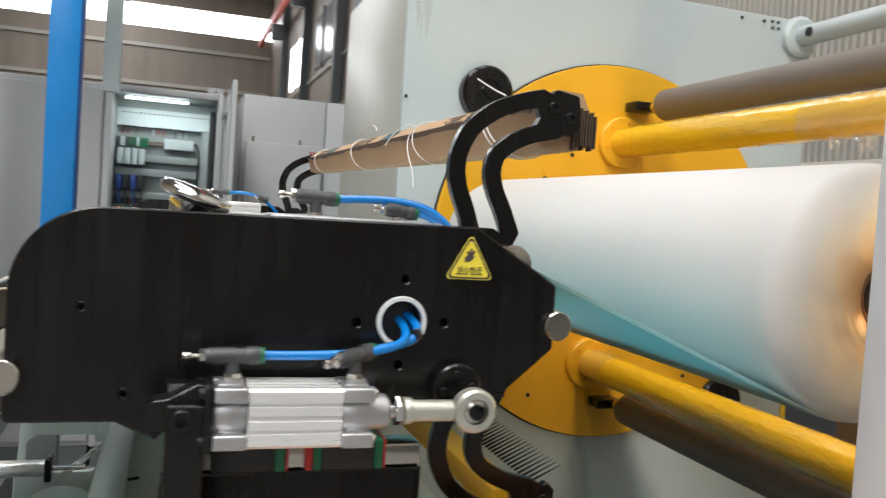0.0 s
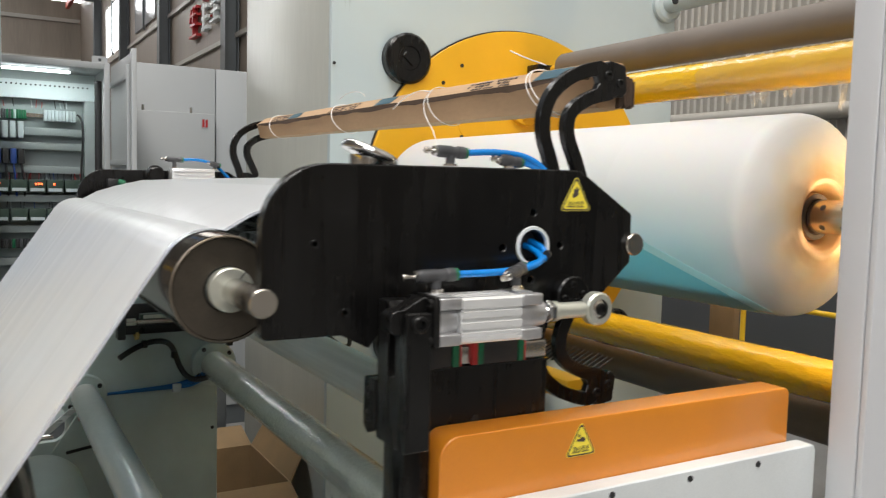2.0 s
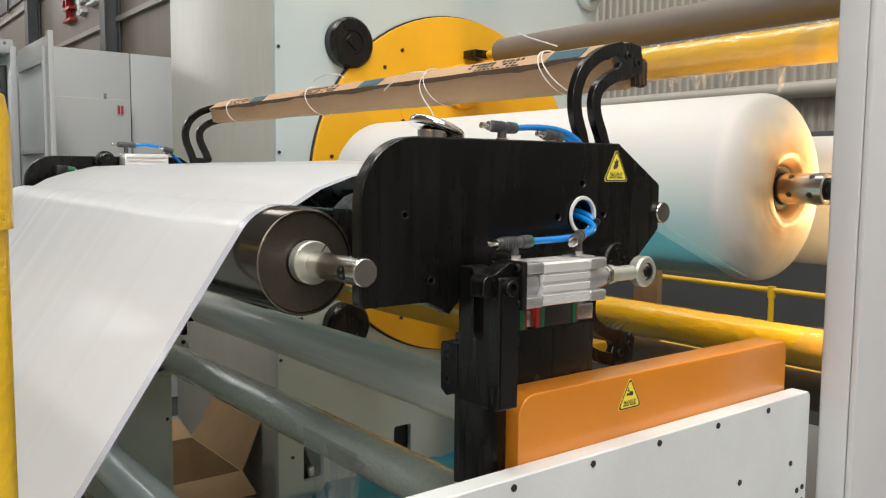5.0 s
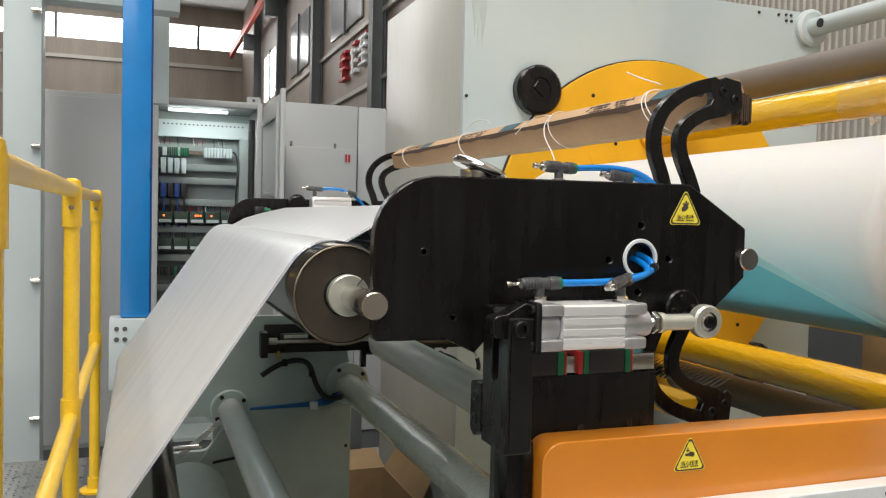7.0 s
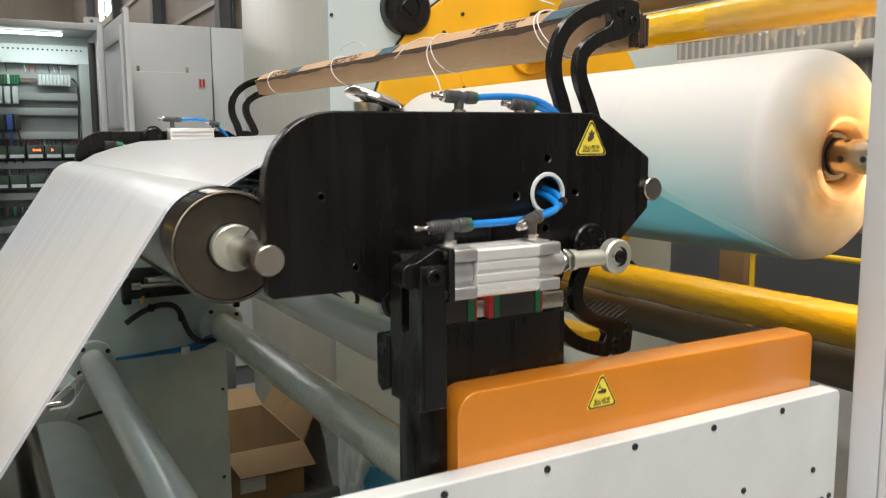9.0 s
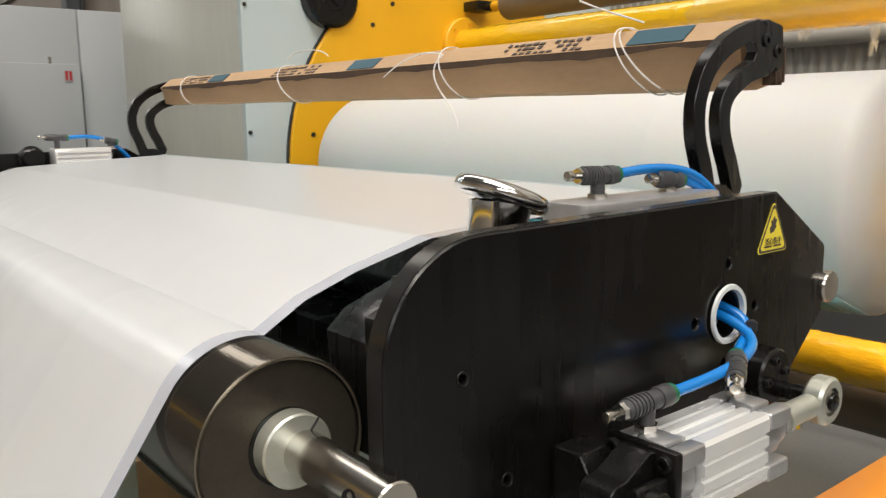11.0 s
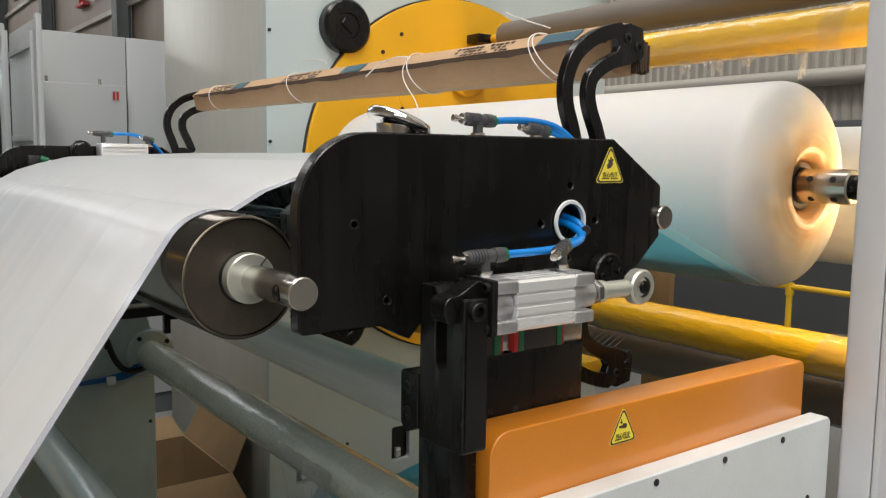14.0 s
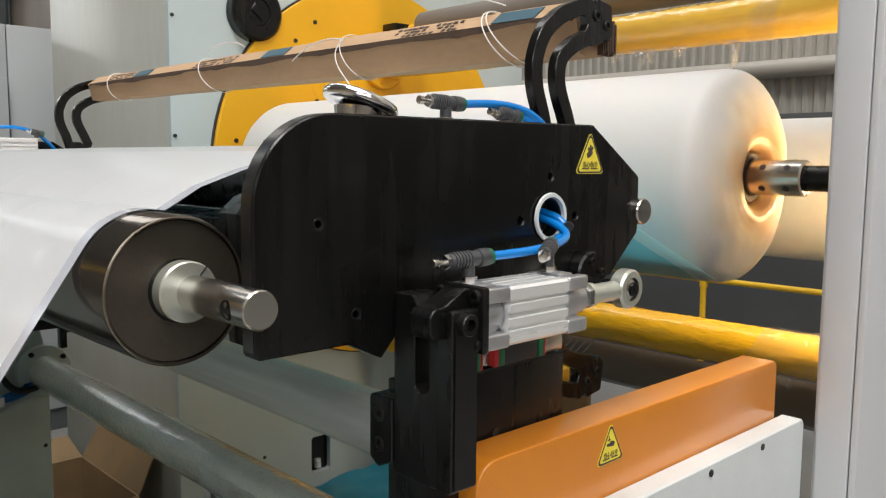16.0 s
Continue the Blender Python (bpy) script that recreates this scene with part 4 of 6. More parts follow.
def cutting_unit():
    u = thing("cutting_unit", (0.14, 1.8, 1.26), "black cutting unit with two thick side plates on a beam", "cutting unit")
    near = part("side_plate", plate([rounded(PLATE), ring(0.243, 1.379, 0.0215)] + [ring(x, z, 0.0048, 14) for x, z in ((0.245, 1.426), (0.194, 1.377), (0.293, 1.379), (0.243, 1.331), (-0.080, 1.386), (-0.038, 1.300))], 0.868, 0.888, 0.0015), BLACK, u, "thick black anodised side plate with threaded holes")
    part("hole_backing", box(-0.12, 0.38, 0.8885, 0.892, 1.29, 1.46), BLACKPLASTIC, near)
    part("bush", lathe([(0.0228, 0.05), (0.0228, 0.0), (0.0235, -0.0025), (0.0275, -0.0025), (0.0285, -0.0005), (0.0285, 0.0)], (0.243, 0.866, 1.379), (0, 1, 0), 48), WHITEPAINT, near, "white plastic bush round the hose hole")
    for hx, hz in ((-0.080, 1.386), (-0.038, 1.300)):
        part("thread_insert", lathe([(0.0038, 0.003), (0.0036, 0.0), (0.0052, -0.0004), (0.0056, 0.0), (0.0056, 0.003)], (hx, 0.868, hz), (0, 1, 0), 20), BLACKWORN, near)
    part("pivot_pin", lathe([(0, -0.020), (0.0155, -0.020), (0.017, -0.018), (0.017, 0), (0, 0)], (0.430, 0.880, 1.379), (0, 1, 0), 36), STEEL, near, "turned steel pivot pin end")
    far = part("side_plate", plate([rounded(PLATE)], 2.735, 2.755, 0.0015), BLACK, u, "thick black anodised side plate")
    # beams between the plates, below the web
    part("cross_beam", box(-0.05, 0.10, 1.03, 2.73, 1.356, 1.376), BLACK, u)
    part("cross_beam", box(-0.04, 0.33, 1.03, 2.73, 1.295, 1.355), BLACK, u)
    part("corner_block", plate([rounded([(-0.104, 1.33), (-0.104, 1.418, 0.003), (-0.05, 1.438), (0.0, 1.444), (0.0, 1.33)])], 0.892, 0.952, 0.001), BLACK, u)
    # black filler put in for the deep shade between web, drum and side plate
    part("void_filler", plate([rounded([(-0.084, 1.295), (-0.084, 1.388), (-0.066, 1.404), (0.0, 1.428), (0.09, 1.428), (0.32, 1.398), (0.32, 1.295)])], 0.953, 1.0405, 0.001), BLACK, u)
    # machined edge of the near plate, coloured brighter than its faces to stand for its highlight
    band = bmesh.new()
    ol = rounded(PLATE, 8)
    mid = Vector((0.14, 1.38))
    rings = [[band.verts.new((p.x + 0.0004 * (1 if p.x > mid.x else -1), yy, p.y + 0.0004 * (1 if p.y > mid.y else -1))) for p in ol] for yy in (0.8696, 0.8866)]
    for i in range(len(ol)):
        j = (i + 1) % len(ol)
        band.faces.new((rings[0][i], rings[0][j], rings[1][j], rings[1][i]))
    bmesh.ops.recalc_face_normals(band, faces=band.faces)
    part("plate_edge", band, PLATEEDGE, near, "machined dark metal edge, brightened to stand for its highlight")
    for y in (0.967, 2.685):
        hook(y, 1, u)
        hook(y, -1, u)
        part("hook_foot", box(0.335, 0.372, min(y, 0.9) if y < 1 else y + 0.008, y - 0.0075 if y < 1 else 2.734, 1.36, 1.44, 0.003), BLACK, u)
    boss = part("pivot_housing", lathe([(0, -0.016), (0.0255, -0.016), (0.028, -0.0135), (0.028, 0.0), (0, 0.0)], (0.308, 0.867, 1.308), (0, 1, 0), 40), BLACK, u, "round black bearing cover with socket screws")
    for k in range(4):
        ang = 0.15 + k * math.pi / 2
        screw("cover_screw", (0.308 + 0.0165 * math.cos(ang), 0.851, 1.308 + 0.0165 * math.sin(ang)), (0, -1, 0), 0.0046, boss)
    # serrated knife and its yellow carrier below
    knife = part("knife_carrier", box(0.42, 0.465, 1.0, 2.6, 1.105, 1.140, 0.004), YELLOW, u, "yellow knife carrier bar")
    bm = None
    for k in range(130):
        y = 0.995 + k * 0.0125
        bm = rod((0.47, y, 1.150), (0.515, y, 1.172), 0.0022, 0.0005, 6, 0, bm)
    part("knife_teeth", bm, BLACKWORN, u, "row of dark pointed knife teeth")
    # top: small twin cylinder with regulators and the chrome button
    return u


unit = cutting_unit()

cyl = thing("pneumatic_cylinder", (0.12, 0.80, 1.265), "bright aluminium pneumatic cylinder with a steel rod eye", "pneumatic cylinder")
profile_cylinder(0.044, 0.198, 0.806, 1.296, 0.060, cyl, 0.113)
part("clevis", plate([rounded([(-0.014, 1.282, 0.01), (0.006, 1.282, 0.014), (0.044, 1.268), (0.044, 1.324), (0.030, 1.326), (0.004, 1.312, 0.012), (-0.014, 1.310, 0.01)])], 0.792, 0.820, 0.001), BLACK, cyl)
rear = part("rear_plate", box(0.036, 0.045, 0.774, 0.838, 1.265, 1.328, 0.003), BLACK, cyl, "black rear mounting plate")
for y in (0.783, 0.829):
    for z in (1.274, 1.319):
        screw("plate_screw", (0.036, y, z), (-1, 0, 0), 0.0062, rear)
regulator(None, (0.016, 0.822, 1.347), (0.091, 0.820, 1.349), cyl, 1.326)
regulator(None, (0.150, 0.800, 1.344), (0.204, 0.832, 1.353), cyl, 1.326)

hose1 = single("air_hose", hose([(0.088, 0.820, 1.349), (0.13, 0.820, 1.349), (0.18, 0.822, 1.350), (0.225, 0.828, 1.356), (0.250, 0.845, 1.366), (0.246, 0.885, 1.380), (0.242, 0.93, 1.383)], 0.0048), BLUEHOSE, "blue pneumatic hose curving into the white bush", "hose", "air hoses")
hose2 = single("air_hose", hose([(0.202, 0.831, 1.353), (0.218, 0.840, 1.355), (0.248, 0.850, 1.357), (0.264, 0.855, 1.372), (0.256, 0.885, 1.386), (0.246, 0.93, 1.389)], 0.0048), BLUEHOSE, "blue pneumatic hose curving into the white bush", "hose", "air hoses")
part("cable_tie", rod((0.254, 0.848, 1.368), (0.258, 0.851, 1.369), 0.006, seg=12), BLACKPLASTIC, hose1)

# regulators, small cylinder, button on top
topcyl = thing("top_cylinder", (0.2, 0.95, 1.47), "compact cylinder with two regulators behind the plate's top edge", "pneumatic cylinder")
part("body", box(0.10, 0.30, 0.915, 0.968, 1.44, 1.488, 0.003), CAST, topcyl)
regulator(None, (0.113, 0.950, 1.510), (0.180, 0.950, 1.508), topcyl, 1.486)
regulator(None, (0.222, 0.945, 1.502), (0.274, 0.945, 1.498), topcyl, 1.486)
single("air_hose", hose([(0.178, 0.950, 1.508), (0.22, 0.950, 1.512), (0.27, 0.945, 1.512), (0.305, 0.935, 1.498), (0.33, 0.925, 1.46)], 0.0048), BLUEHOSE, "blue pneumatic hose along the plate's top", "hose", "air hoses")
single("air_hose", hose([(0.272, 0.945, 1.498), (0.29, 0.943, 1.498), (0.31, 0.935, 1.488), (0.33, 0.925, 1.45)], 0.0048), BLUEHOSE, "blue pneumatic hose along the plate's top", "hose", "air hoses")
wheel = thing("hand_knob", (0.025, 0.935, 1.485), "domed chrome hand knob on the plate's top", "knob")
part("dome", bm_mesh("dome", lathe([(0.020, -0.001), (0.034, -0.004), (0.0382, -0.003), (0.0400, 0.001), (0.0398, 0.005), (0.0375, 0.0085), (0.032, 0.0102), (0.018, 0.0120), (0, 0.0125)], (0.022, 0.938, 1.4985), (0.34, -0.08, 0.93), 48), 60), CHROME, wheel)
part("neck", lathe([(0.0255, -0.02), (0.0245, 0.0), (0.0265, 0.011), (0.02, 0.013)], (0.020, 0.938, 1.484), (0.15, 0, 1), 36), CHROME, wheel)

# far side: the same actuators
farc = thing("far_cylinder", (0.2, 2.7, 1.47), "aluminium cylinder with blue hose on the far plate", "pneumatic cylinder")
part("body", box(0.125, 0.262, 2.66, 2.72, 1.447, 1.494, 0.004), ALU, farc)
for k in range(3):
    part("groove", box(0.129, 0.258, 2.6585, 2.6605, 1.456 + k * 0.012, 1.460 + k * 0.012), CAST, farc)
regulator(None, (0.095, 2.69, 1.523), (0.165, 2.69, 1.521), farc, 1.49)
regulator(None, (0.242, 2.69, 1.515), (0.285, 2.69, 1.506), farc, 1.49)
single("air_hose", hose([(0.165, 2.69, 1.521), (0.20, 2.69, 1.525), (0.25, 2.69, 1.521), (0.29, 2.70, 1.498), (0.325, 2.70, 1.455)], 0.005), BLUEHOSE, "blue pneumatic hose on the far plate", "hose", "air hoses")

boss = part("drive_boss", lathe([(0, -0.04), (0.022, -0.04), (0.026, -0.036), (0.026, -0.012), (0.032, -0.010), (0.032, 0), (0, 0)], (0.085, 2.735, 1.470), (0, 1, 0), 28), BLACK, unit, "black round boss on the far plate")
part("sensor", box(-0.062, -0.030, 2.705, 2.735, 1.425, 1.455, 0.004), BLACKPLASTIC, unit)
part("sensor_cap", rod((-0.030, 2.715, 1.445), (-0.010, 2.712, 1.438), 0.011, seg=14), GREEN, unit, "green sensor cap")
part("sensor_tip", rod((-0.010, 2.712, 1.438), (0.0, 2.711, 1.435), 0.006, seg=10), ALU, unit)
for x, z in ((-0.08, 1.386), (-0.038, 1.30)):
    part("through_bolt", rod((x, 2.728, z), (x, 2.736, z), 0.008, seg=6), BLACKWORN, unit)

# ---- support post, slide and carriage under the cylinder ----
post = thing("slide_post", (0.03, 0.84, 0.60), "black steel post with bracket, slot and socket screws", "machine post")
slot = rounded([(0.812, 1.225, 0.009), (0.832, 1.225, 0.009), (0.832, 1.292, 0.009), (0.812, 1.292, 0.009)])
part("bracket", plate([rounded([(0.781, 1.138, 0.004), (0.862, 1.138), (0.862, 1.318, 0.004), (0.834, 1.318, 0.003), (0.826, 1.305, 0.003), (0.792, 1.305), (0.781, 1.312, 0.004)]), slot], 0.003, 0.037, 0.0012, YZ), BLACK, post, "black bracket with a long slot")
part("worn_face", box(0.006, 0.034, 0.7795, 0.7809, 1.142, 1.30), BLACKWORN, post, "scuffed dark front face of the bracket")
blk = part("clamp_block", plate([rounded([(0.8625, 1.148), (0.884, 1.138, 0.004), (0.897, 1.146, 0.006), (0.897, 1.212, 0.006), (0.8625, 1.212)])], 0.001, 0.034, 0.001, YZ), BLACK, post)
for z in (1.162, 1.193):
    screw("socket_screw", (0.0060, 0.882, z), (-1, 0, 0), 0.0078, blk)
part("upright", box(0.030, 0.068, 0.835, 0.892, 0.60, 1.1375, 0.002), BLACK, post)
part("foot", box(0.01, 0.068, 0.82, 0.91, 0.58, 0.60, 0.002), BLACK, post)
screw("socket_screw", (0.017, 0.7795, 1.296), (0, -1, 0), 0.0105, post)
car = thing("carriage", (0.16, 0.88, 1.0), "black carriage plate with a guide rail and sliding blocks", "linear guide")
part("carriage_plate", box(0.040, 0.277, 0.868, 0.915, 1.0, 1.216, 0.002), BLACK, car)
part("plate_hole", rod((0.156, 0.866, 1.142), (0.156, 0.8685, 1.142), 0.0055, seg=14), BLACKPLASTIC, car)
part("rail", box(0.040, 0.275, 0.868, 0.905, 1.2185, 1.244, 0.003), STEEL, car, "polished steel guide rail")
part("rail_trim", box(0.042, 0.276, 0.8655, 0.8675, 1.2145, 1.2175), BLACKWORN, car)
for a, c in ((0.050, 0.114), (0.164, 0.221)):
    part("slide_block", box(a, c, 0.862, 0.915, 1.2185, 1.250, 0.0015), BLACKPLASTIC, car)
for a, c, m in ((0.1145, 0.125, GREEN), (0.1255, 0.1285, RED), (0.146, 0.154, RED), (0.1545, 0.1635, GREEN), (0.2215, 0.2305, GREEN), (0.231, 0.2335, RED)):
    part("end_seal", box(a, c, 0.861, 0.915, 1.2185, 1.2505, 0.001), m, car, "coloured plastic end seal")

# ---- orange guard bar and white side frame ----
guard = single("guard_bar", plate([rounded([(0.070, 0.93), (0.742, 0.93), (0.742, 1.139, 0.014), (0.070, 1.141, 0.030)])], 0.812, 0.864, 0.0028, XZ, 3), ORANGE, "orange painted steel guard bar with rounded corners", "guard")
warning_sign(0.318, 1.4285, 0.8675, 0.058, "当心伤手", "cut", label="yellow triangular hand injury warning on the black plate")
warning_sign(0.298, 1.0865, 0.8117, 0.056, "当心压手", "press", label="yellow triangular crush warning on the orange bar")
frame1 = thing("machine_side_frame", (0.3, 0.8, 0), "white painted machine side frame with drilled holes", "machine frame")
part("frame_plate", plate([rounded([(-0.30, 0.0), (0.772, 0.0), (0.772, 1.048, 0.012), (-0.30, 1.048, 0.01)])], 0.778, 0.8108, 0.002), WHITEPAINT, frame1)
for x, z in ((0.030, 1.035), (0.181, 1.035), (0.329, 1.036), (0.481, 1.035), (0.630, 1.035), (0.390, 0.924), (0.550, 0.924), (0.712, 0.923), (0.738, 0.867), (0.768 - 0.012, 0.87), (0.738, 0.84), (0.756, 0.845)):
    part("drill_hole", rod((x, 0.7765, z), (x, 0.7785, z), 0.005, seg=14), BLACKPLASTIC, frame1)

# ---- near side frame with the grey edge ----
nf = thing("upright_side_frame", (1.6, 0.74, 0), "thick grey painted machine side frame", "machine frame")
part("edge_plate", box(0.779, 0.790, 0.7125, 0.762, 0, 2.40, 0.002), GREYPAINT, nf, "grey painted frame edge with fine orange peel")
part("body", box(0.7905, 2.54, 0.7165, 0.770, 0, 2.40, 0.002), GREYPAINT, nf)
part("front_cover", box(0.7805, 2.54, 0.700, 0.7105, 0, 2.40, 0.001), GREYPAINT, nf)
lampthing = thing("work_light", (1.49, 0.775, 1.32), "round work light on the inside of the side frame", "lamp")
part("housing", lathe([(0, 0), (0.07, 0), (0.075, 0.02), (0.07, 0.05), (0.05, 0.05), (0.05, 0.03), (0, 0.03)], (1.49, 0.771, 1.32), (0, 1, 0), 32), BLACKPLASTIC, lampthing)
part("lens", lathe([(0, 0.045), (0.049, 0.045), (0.049, 0.04), (0, 0.04)], (1.49, 0.771, 1.32), (0, 1, 0), 32), glow("lamp_lens", (1.0, 0.9, 0.7), 20), lampthing)

# added out of view: stops warm lamp light from reaching the roller frame
part("light_blocker", box(1.412, 1.416, 0.772, 0.99, 1.21, 1.322), BLACKPLASTIC, lampthing, "unseen sheet added to keep lamp light off the roller frame")

# ---- cardboard wrapped tube in the hooks ----
tube = thing("wrapped_tube", (0.45, 1.8, 1.61), "brown cardboard wrapped tube tied with white string", "cardboard tube")
SECTION = [(-0.027, -0.037), (-0.0385, 0.009), (-0.0425, 0.013), (-0.006, 0.040), (0.026, 0.037), (0.041, 0.006), (0.028, -0.034), (0.0, -0.041)]


def tube_axis(y):
    q = (y - 0.97) / 1.69
    return 0.476 - 0.040 * q, 1.631 + 0.004 * q, 1.03 - 0.19 * q


b = bmesh.new()
rows = []
for k in range(81):
    y = 0.984 + 1.679 * k / 80
    cx, cz, sc = tube_axis(y)
    rows.append([b.verts.new((cx + px * sc * (1 + 0.035 * noise.noise(Vector((i * 3.1, y * 5, 0.3)))), y, cz + pz * sc * (1 + 0.045 * noise.noise(Vector((i * 3.1, y * 6, 4.3)))))) for i, (px, pz) in enumerate(SECTION)])
for a, c in zip(rows, rows[1:]):
    for i in range(8):
        b.faces.new((a[i], c[i], c[(i + 1) % 8], a[(i + 1) % 8]))
b.faces.new(rows[0][::-1])
b.faces.new(rows[-1])
bmesh.ops.recalc_face_normals(b, faces=b.faces)
part("wrapping", bm_mesh("wrapping", b, 22), CARD, tube)
random.seed(11)
for k in range(8):
    cx, cz, sc = tube_axis(0.97)
    part("ragged_end", box(cx + 0.012 + 0.0042 * k, cx + 0.0145 + 0.0042 * k, 0.9755 - random.uniform(0, 0.003), 0.988, cz - 0.036 + 0.003 * (k % 3), cz + 0.020 - 0.004 * (k % 2) - 0.001 * k), CARDDARK, tube, "torn corrugated end")


def on_tube(name, y0, y1, u0, u1, material, label=""):
    """A thin print mark on the tube's upper face, between two places along it and two heights across it."""
    b = bmesh.new()
    vs = []
    for lift in (0.0020, 0.0012):
        for y, u in ((y0, u0), (y1, u0), (y1, u1), (y0, u1)):
            cx, cz, sc = tube_axis(y)
            px, pz = -0.0415 + 0.0355 * u, 0.013 + 0.027 * u
            vs.append(b.verts.new((cx + px * sc - 0.6 * lift, y, cz + pz * sc + 0.8 * lift)))
    b.faces.new(vs[:4])
    b.faces.new(vs[4:][::-1])
    for i in range(4):
        j = (i + 1) % 4
        b.faces.new((vs[i], vs[j], vs[4 + j], vs[4 + i]))
    bmesh.ops.recalc_face_normals(b, faces=b.faces)
    return part(name, b, material, tube, label)


for y0, n in ((1.22, 12), (1.90, 13), (2.40, 11)):
    for r in range(3):
        for k in range(n):
            if random.random() < 0.8:
                y = y0 + k * 0.0135
                on_tube("print_bar", y, y + random.uniform(0.006, 0.011), 0.16 + r * 0.25, 0.16 + r * 0.25 + random.uniform(0.09, 0.15), INK)
for y0 in (1.06, 1.70, 2.30):
    on_tube("print_patch", y0, y0 + 0.085, 0.15, 0.85, TEAL, "teal printed patch on the cardboard")
# seam: the upper sheet's open edge
b = bmesh.new()
prev = None
for k in range(61):
    y = 0.985 + 1.66 * k / 60
    cx, cz, sc = tube_axis(y)
    w = 0.0062 + 0.0085 * noise.noise(Vector((y * 7, 1, 2))) + 0.004 * noise.noise(Vector((y * 31, 4, 2)))
    cur = [b.verts.new((cx - 0.0400 * sc, y, cz + 0.0118 * sc)), b.verts.new((cx - 0.0438 * sc, y, cz + 0.0122 * sc - w)), b.verts.new((cx - 0.0432 * sc, y, cz + 0.0158 * sc))]
    if prev:
        for i in range(3):
            b.faces.new((prev[i], cur[i], cur[(i + 1) % 3], prev[(i + 1) % 3]))
    prev = cur
bmesh.ops.recalc_face_normals(b, faces=b.faces)
part("flap_edge", b, CARDDARK, tube, "dark open edge of the cardboard flap")
# strings
for y, tw in ((2.52, 0.03), (2.02, 0.06), (1.50, 0.05), (1.13, 0.08), (1.145, 0.06)):
    cx, cz, sc = tube_axis(y)
    pts = []
    for i in range(26):
        a = 2 * math.pi * i / 25
        pts.append((cx + 0.0475 * sc * math.cos(a), y + tw * 0.5 * math.sin(a), cz + 0.0445 * sc * math.sin(a)))
    part("string", hose(pts, 0.0011, 2), STRING, tube, "thin white string tied round the tube")
c0 = tube_axis(1.50)
part("string_end", hose([(c0[0] - 0.04, 1.50, 1.66), (c0[0] - 0.052, 1.52, 1.645), (c0[0] - 0.055, 1.50, 1.60), (c0[0] - 0.05, 1.46, 1.575), (c0[0] - 0.052, 1.45, 1.545)], 0.0012, 2), STRING, tube)
part("string_end", hose([(c0[0] - 0.04, 1.50, 1.66), (c0[0] - 0.05, 1.55, 1.675), (c0[0] - 0.06, 1.60, 1.65), (c0[0] - 0.065, 1.63, 1.63)], 0.0012, 2), STRING, tube)
c0 = tube_axis(1.13)
part("string_end", hose([(c0[0] - 0.02, 1.13, 1.678), (c0[0] - 0.03, 1.16, 1.69), (c0[0] - 0.02, 1.20, 1.70), (c0[0] - 0.03, 1.23, 1.715)], 0.0012, 2), STRING, tube)
part("string_end", hose([(tube_axis(2.0)[0] - 0.02, 2.02, 1.685), (tube_axis(2.0)[0] - 0.02, 1.97, 1.705), (tube_axis(2.0)[0] - 0.01, 1.90, 1.70), (tube_axis(2.0)[0] - 0.02, 1.86, 1.68)], 0.0012, 2), STRING, tube)
# ---- far roller frame and its rollers ----
rf = thing("roller_frame", (-0.1, 2.83, 0), "pale green-grey roller side frame with flanges and cables", "machine frame")
part("frame_plate", plate([rounded([(-0.46, 0.0), (0.313, 0.0), (0.313, 0.86, 0.03), (0.26, 1.07, 0.02), (-0.40, 1.07, 0.03)])] + [rounded([(-0.40, 0.60, 0.04), (-0.18, 0.60, 0.04), (-0.18, 0.72, 0.04), (-0.40, 0.72, 0.04)])], 2.82, 2.845, 0.0015), FRAMEGREEN, rf)
for x, z in ((0.296, 0.583), (0.288, 0.26), (0.05, 0.30)):
    part("screw_hole", rod((x, 2.818, z), (x, 2.822, z), 0.006, seg=12), BLACKPLASTIC, rf)


def flange(x, z, r, y, parent, material):
    f = part("flange", lathe([(0.02, -0.018), (r - 0.004, -0.018), (r, -0.014), (r, 0), (0.02, 0)], (x, y, z), (0, 1, 0), 40), material, parent)
    for k in range(4):
        a = k * math.pi / 2 + 0.6
        screw("flange_screw", (x + (r - 0.014) * math.cos(a), y - 0.018, z + (r - 0.014) * math.sin(a)), (0, -1, 0), 0.0075, f)
    return f


flange(0.297, 0.815, 0.078, 2.819, rf, FRAMEGREEN)
flange(-0.122, 0.745, 0.068, 2.819, rf, FRAMEGREEN)
part("actuator_bar", box(-0.002, 0.78, 2.765, 2.80, 0.944, 0.974, 0.002), BLACKWORN, rf, "long black slide bar")
part("actuator_block", box(-0.028, -0.003, 2.75, 2.80, 0.930, 1.020, 0.003), BLACKPLASTIC, rf)
part("actuator_rail", box(0.0, 0.62, 2.772, 2.79, 0.9745, 0.990, 0.001), STEEL, rf)
part("actuator_cover", box(-0.01, 0.30, 2.80, 2.815, 0.975, 1.04, 0.002), BLACKPLASTIC, rf)
for x0, x1 in ((0.045, 0.14), (0.165, 0.19)):
    part("actuator_slide", box(x0, x1, 2.760, 2.792, 0.991, 1.010, 0.002), PCB, rf)
    part("slide_plate", box(x0 + 0.008, x1 - 0.004, 2.757, 2.7595, 0.996, 1.008, 0.0008), ZINC, rf)
for k in range(2):
    part("actuator_spacer", box(0.002, 0.030, 2.757, 2.772, 0.9755 + k * 0.013, 0.984 + k * 0.013, 0.001), ZINC, rf)
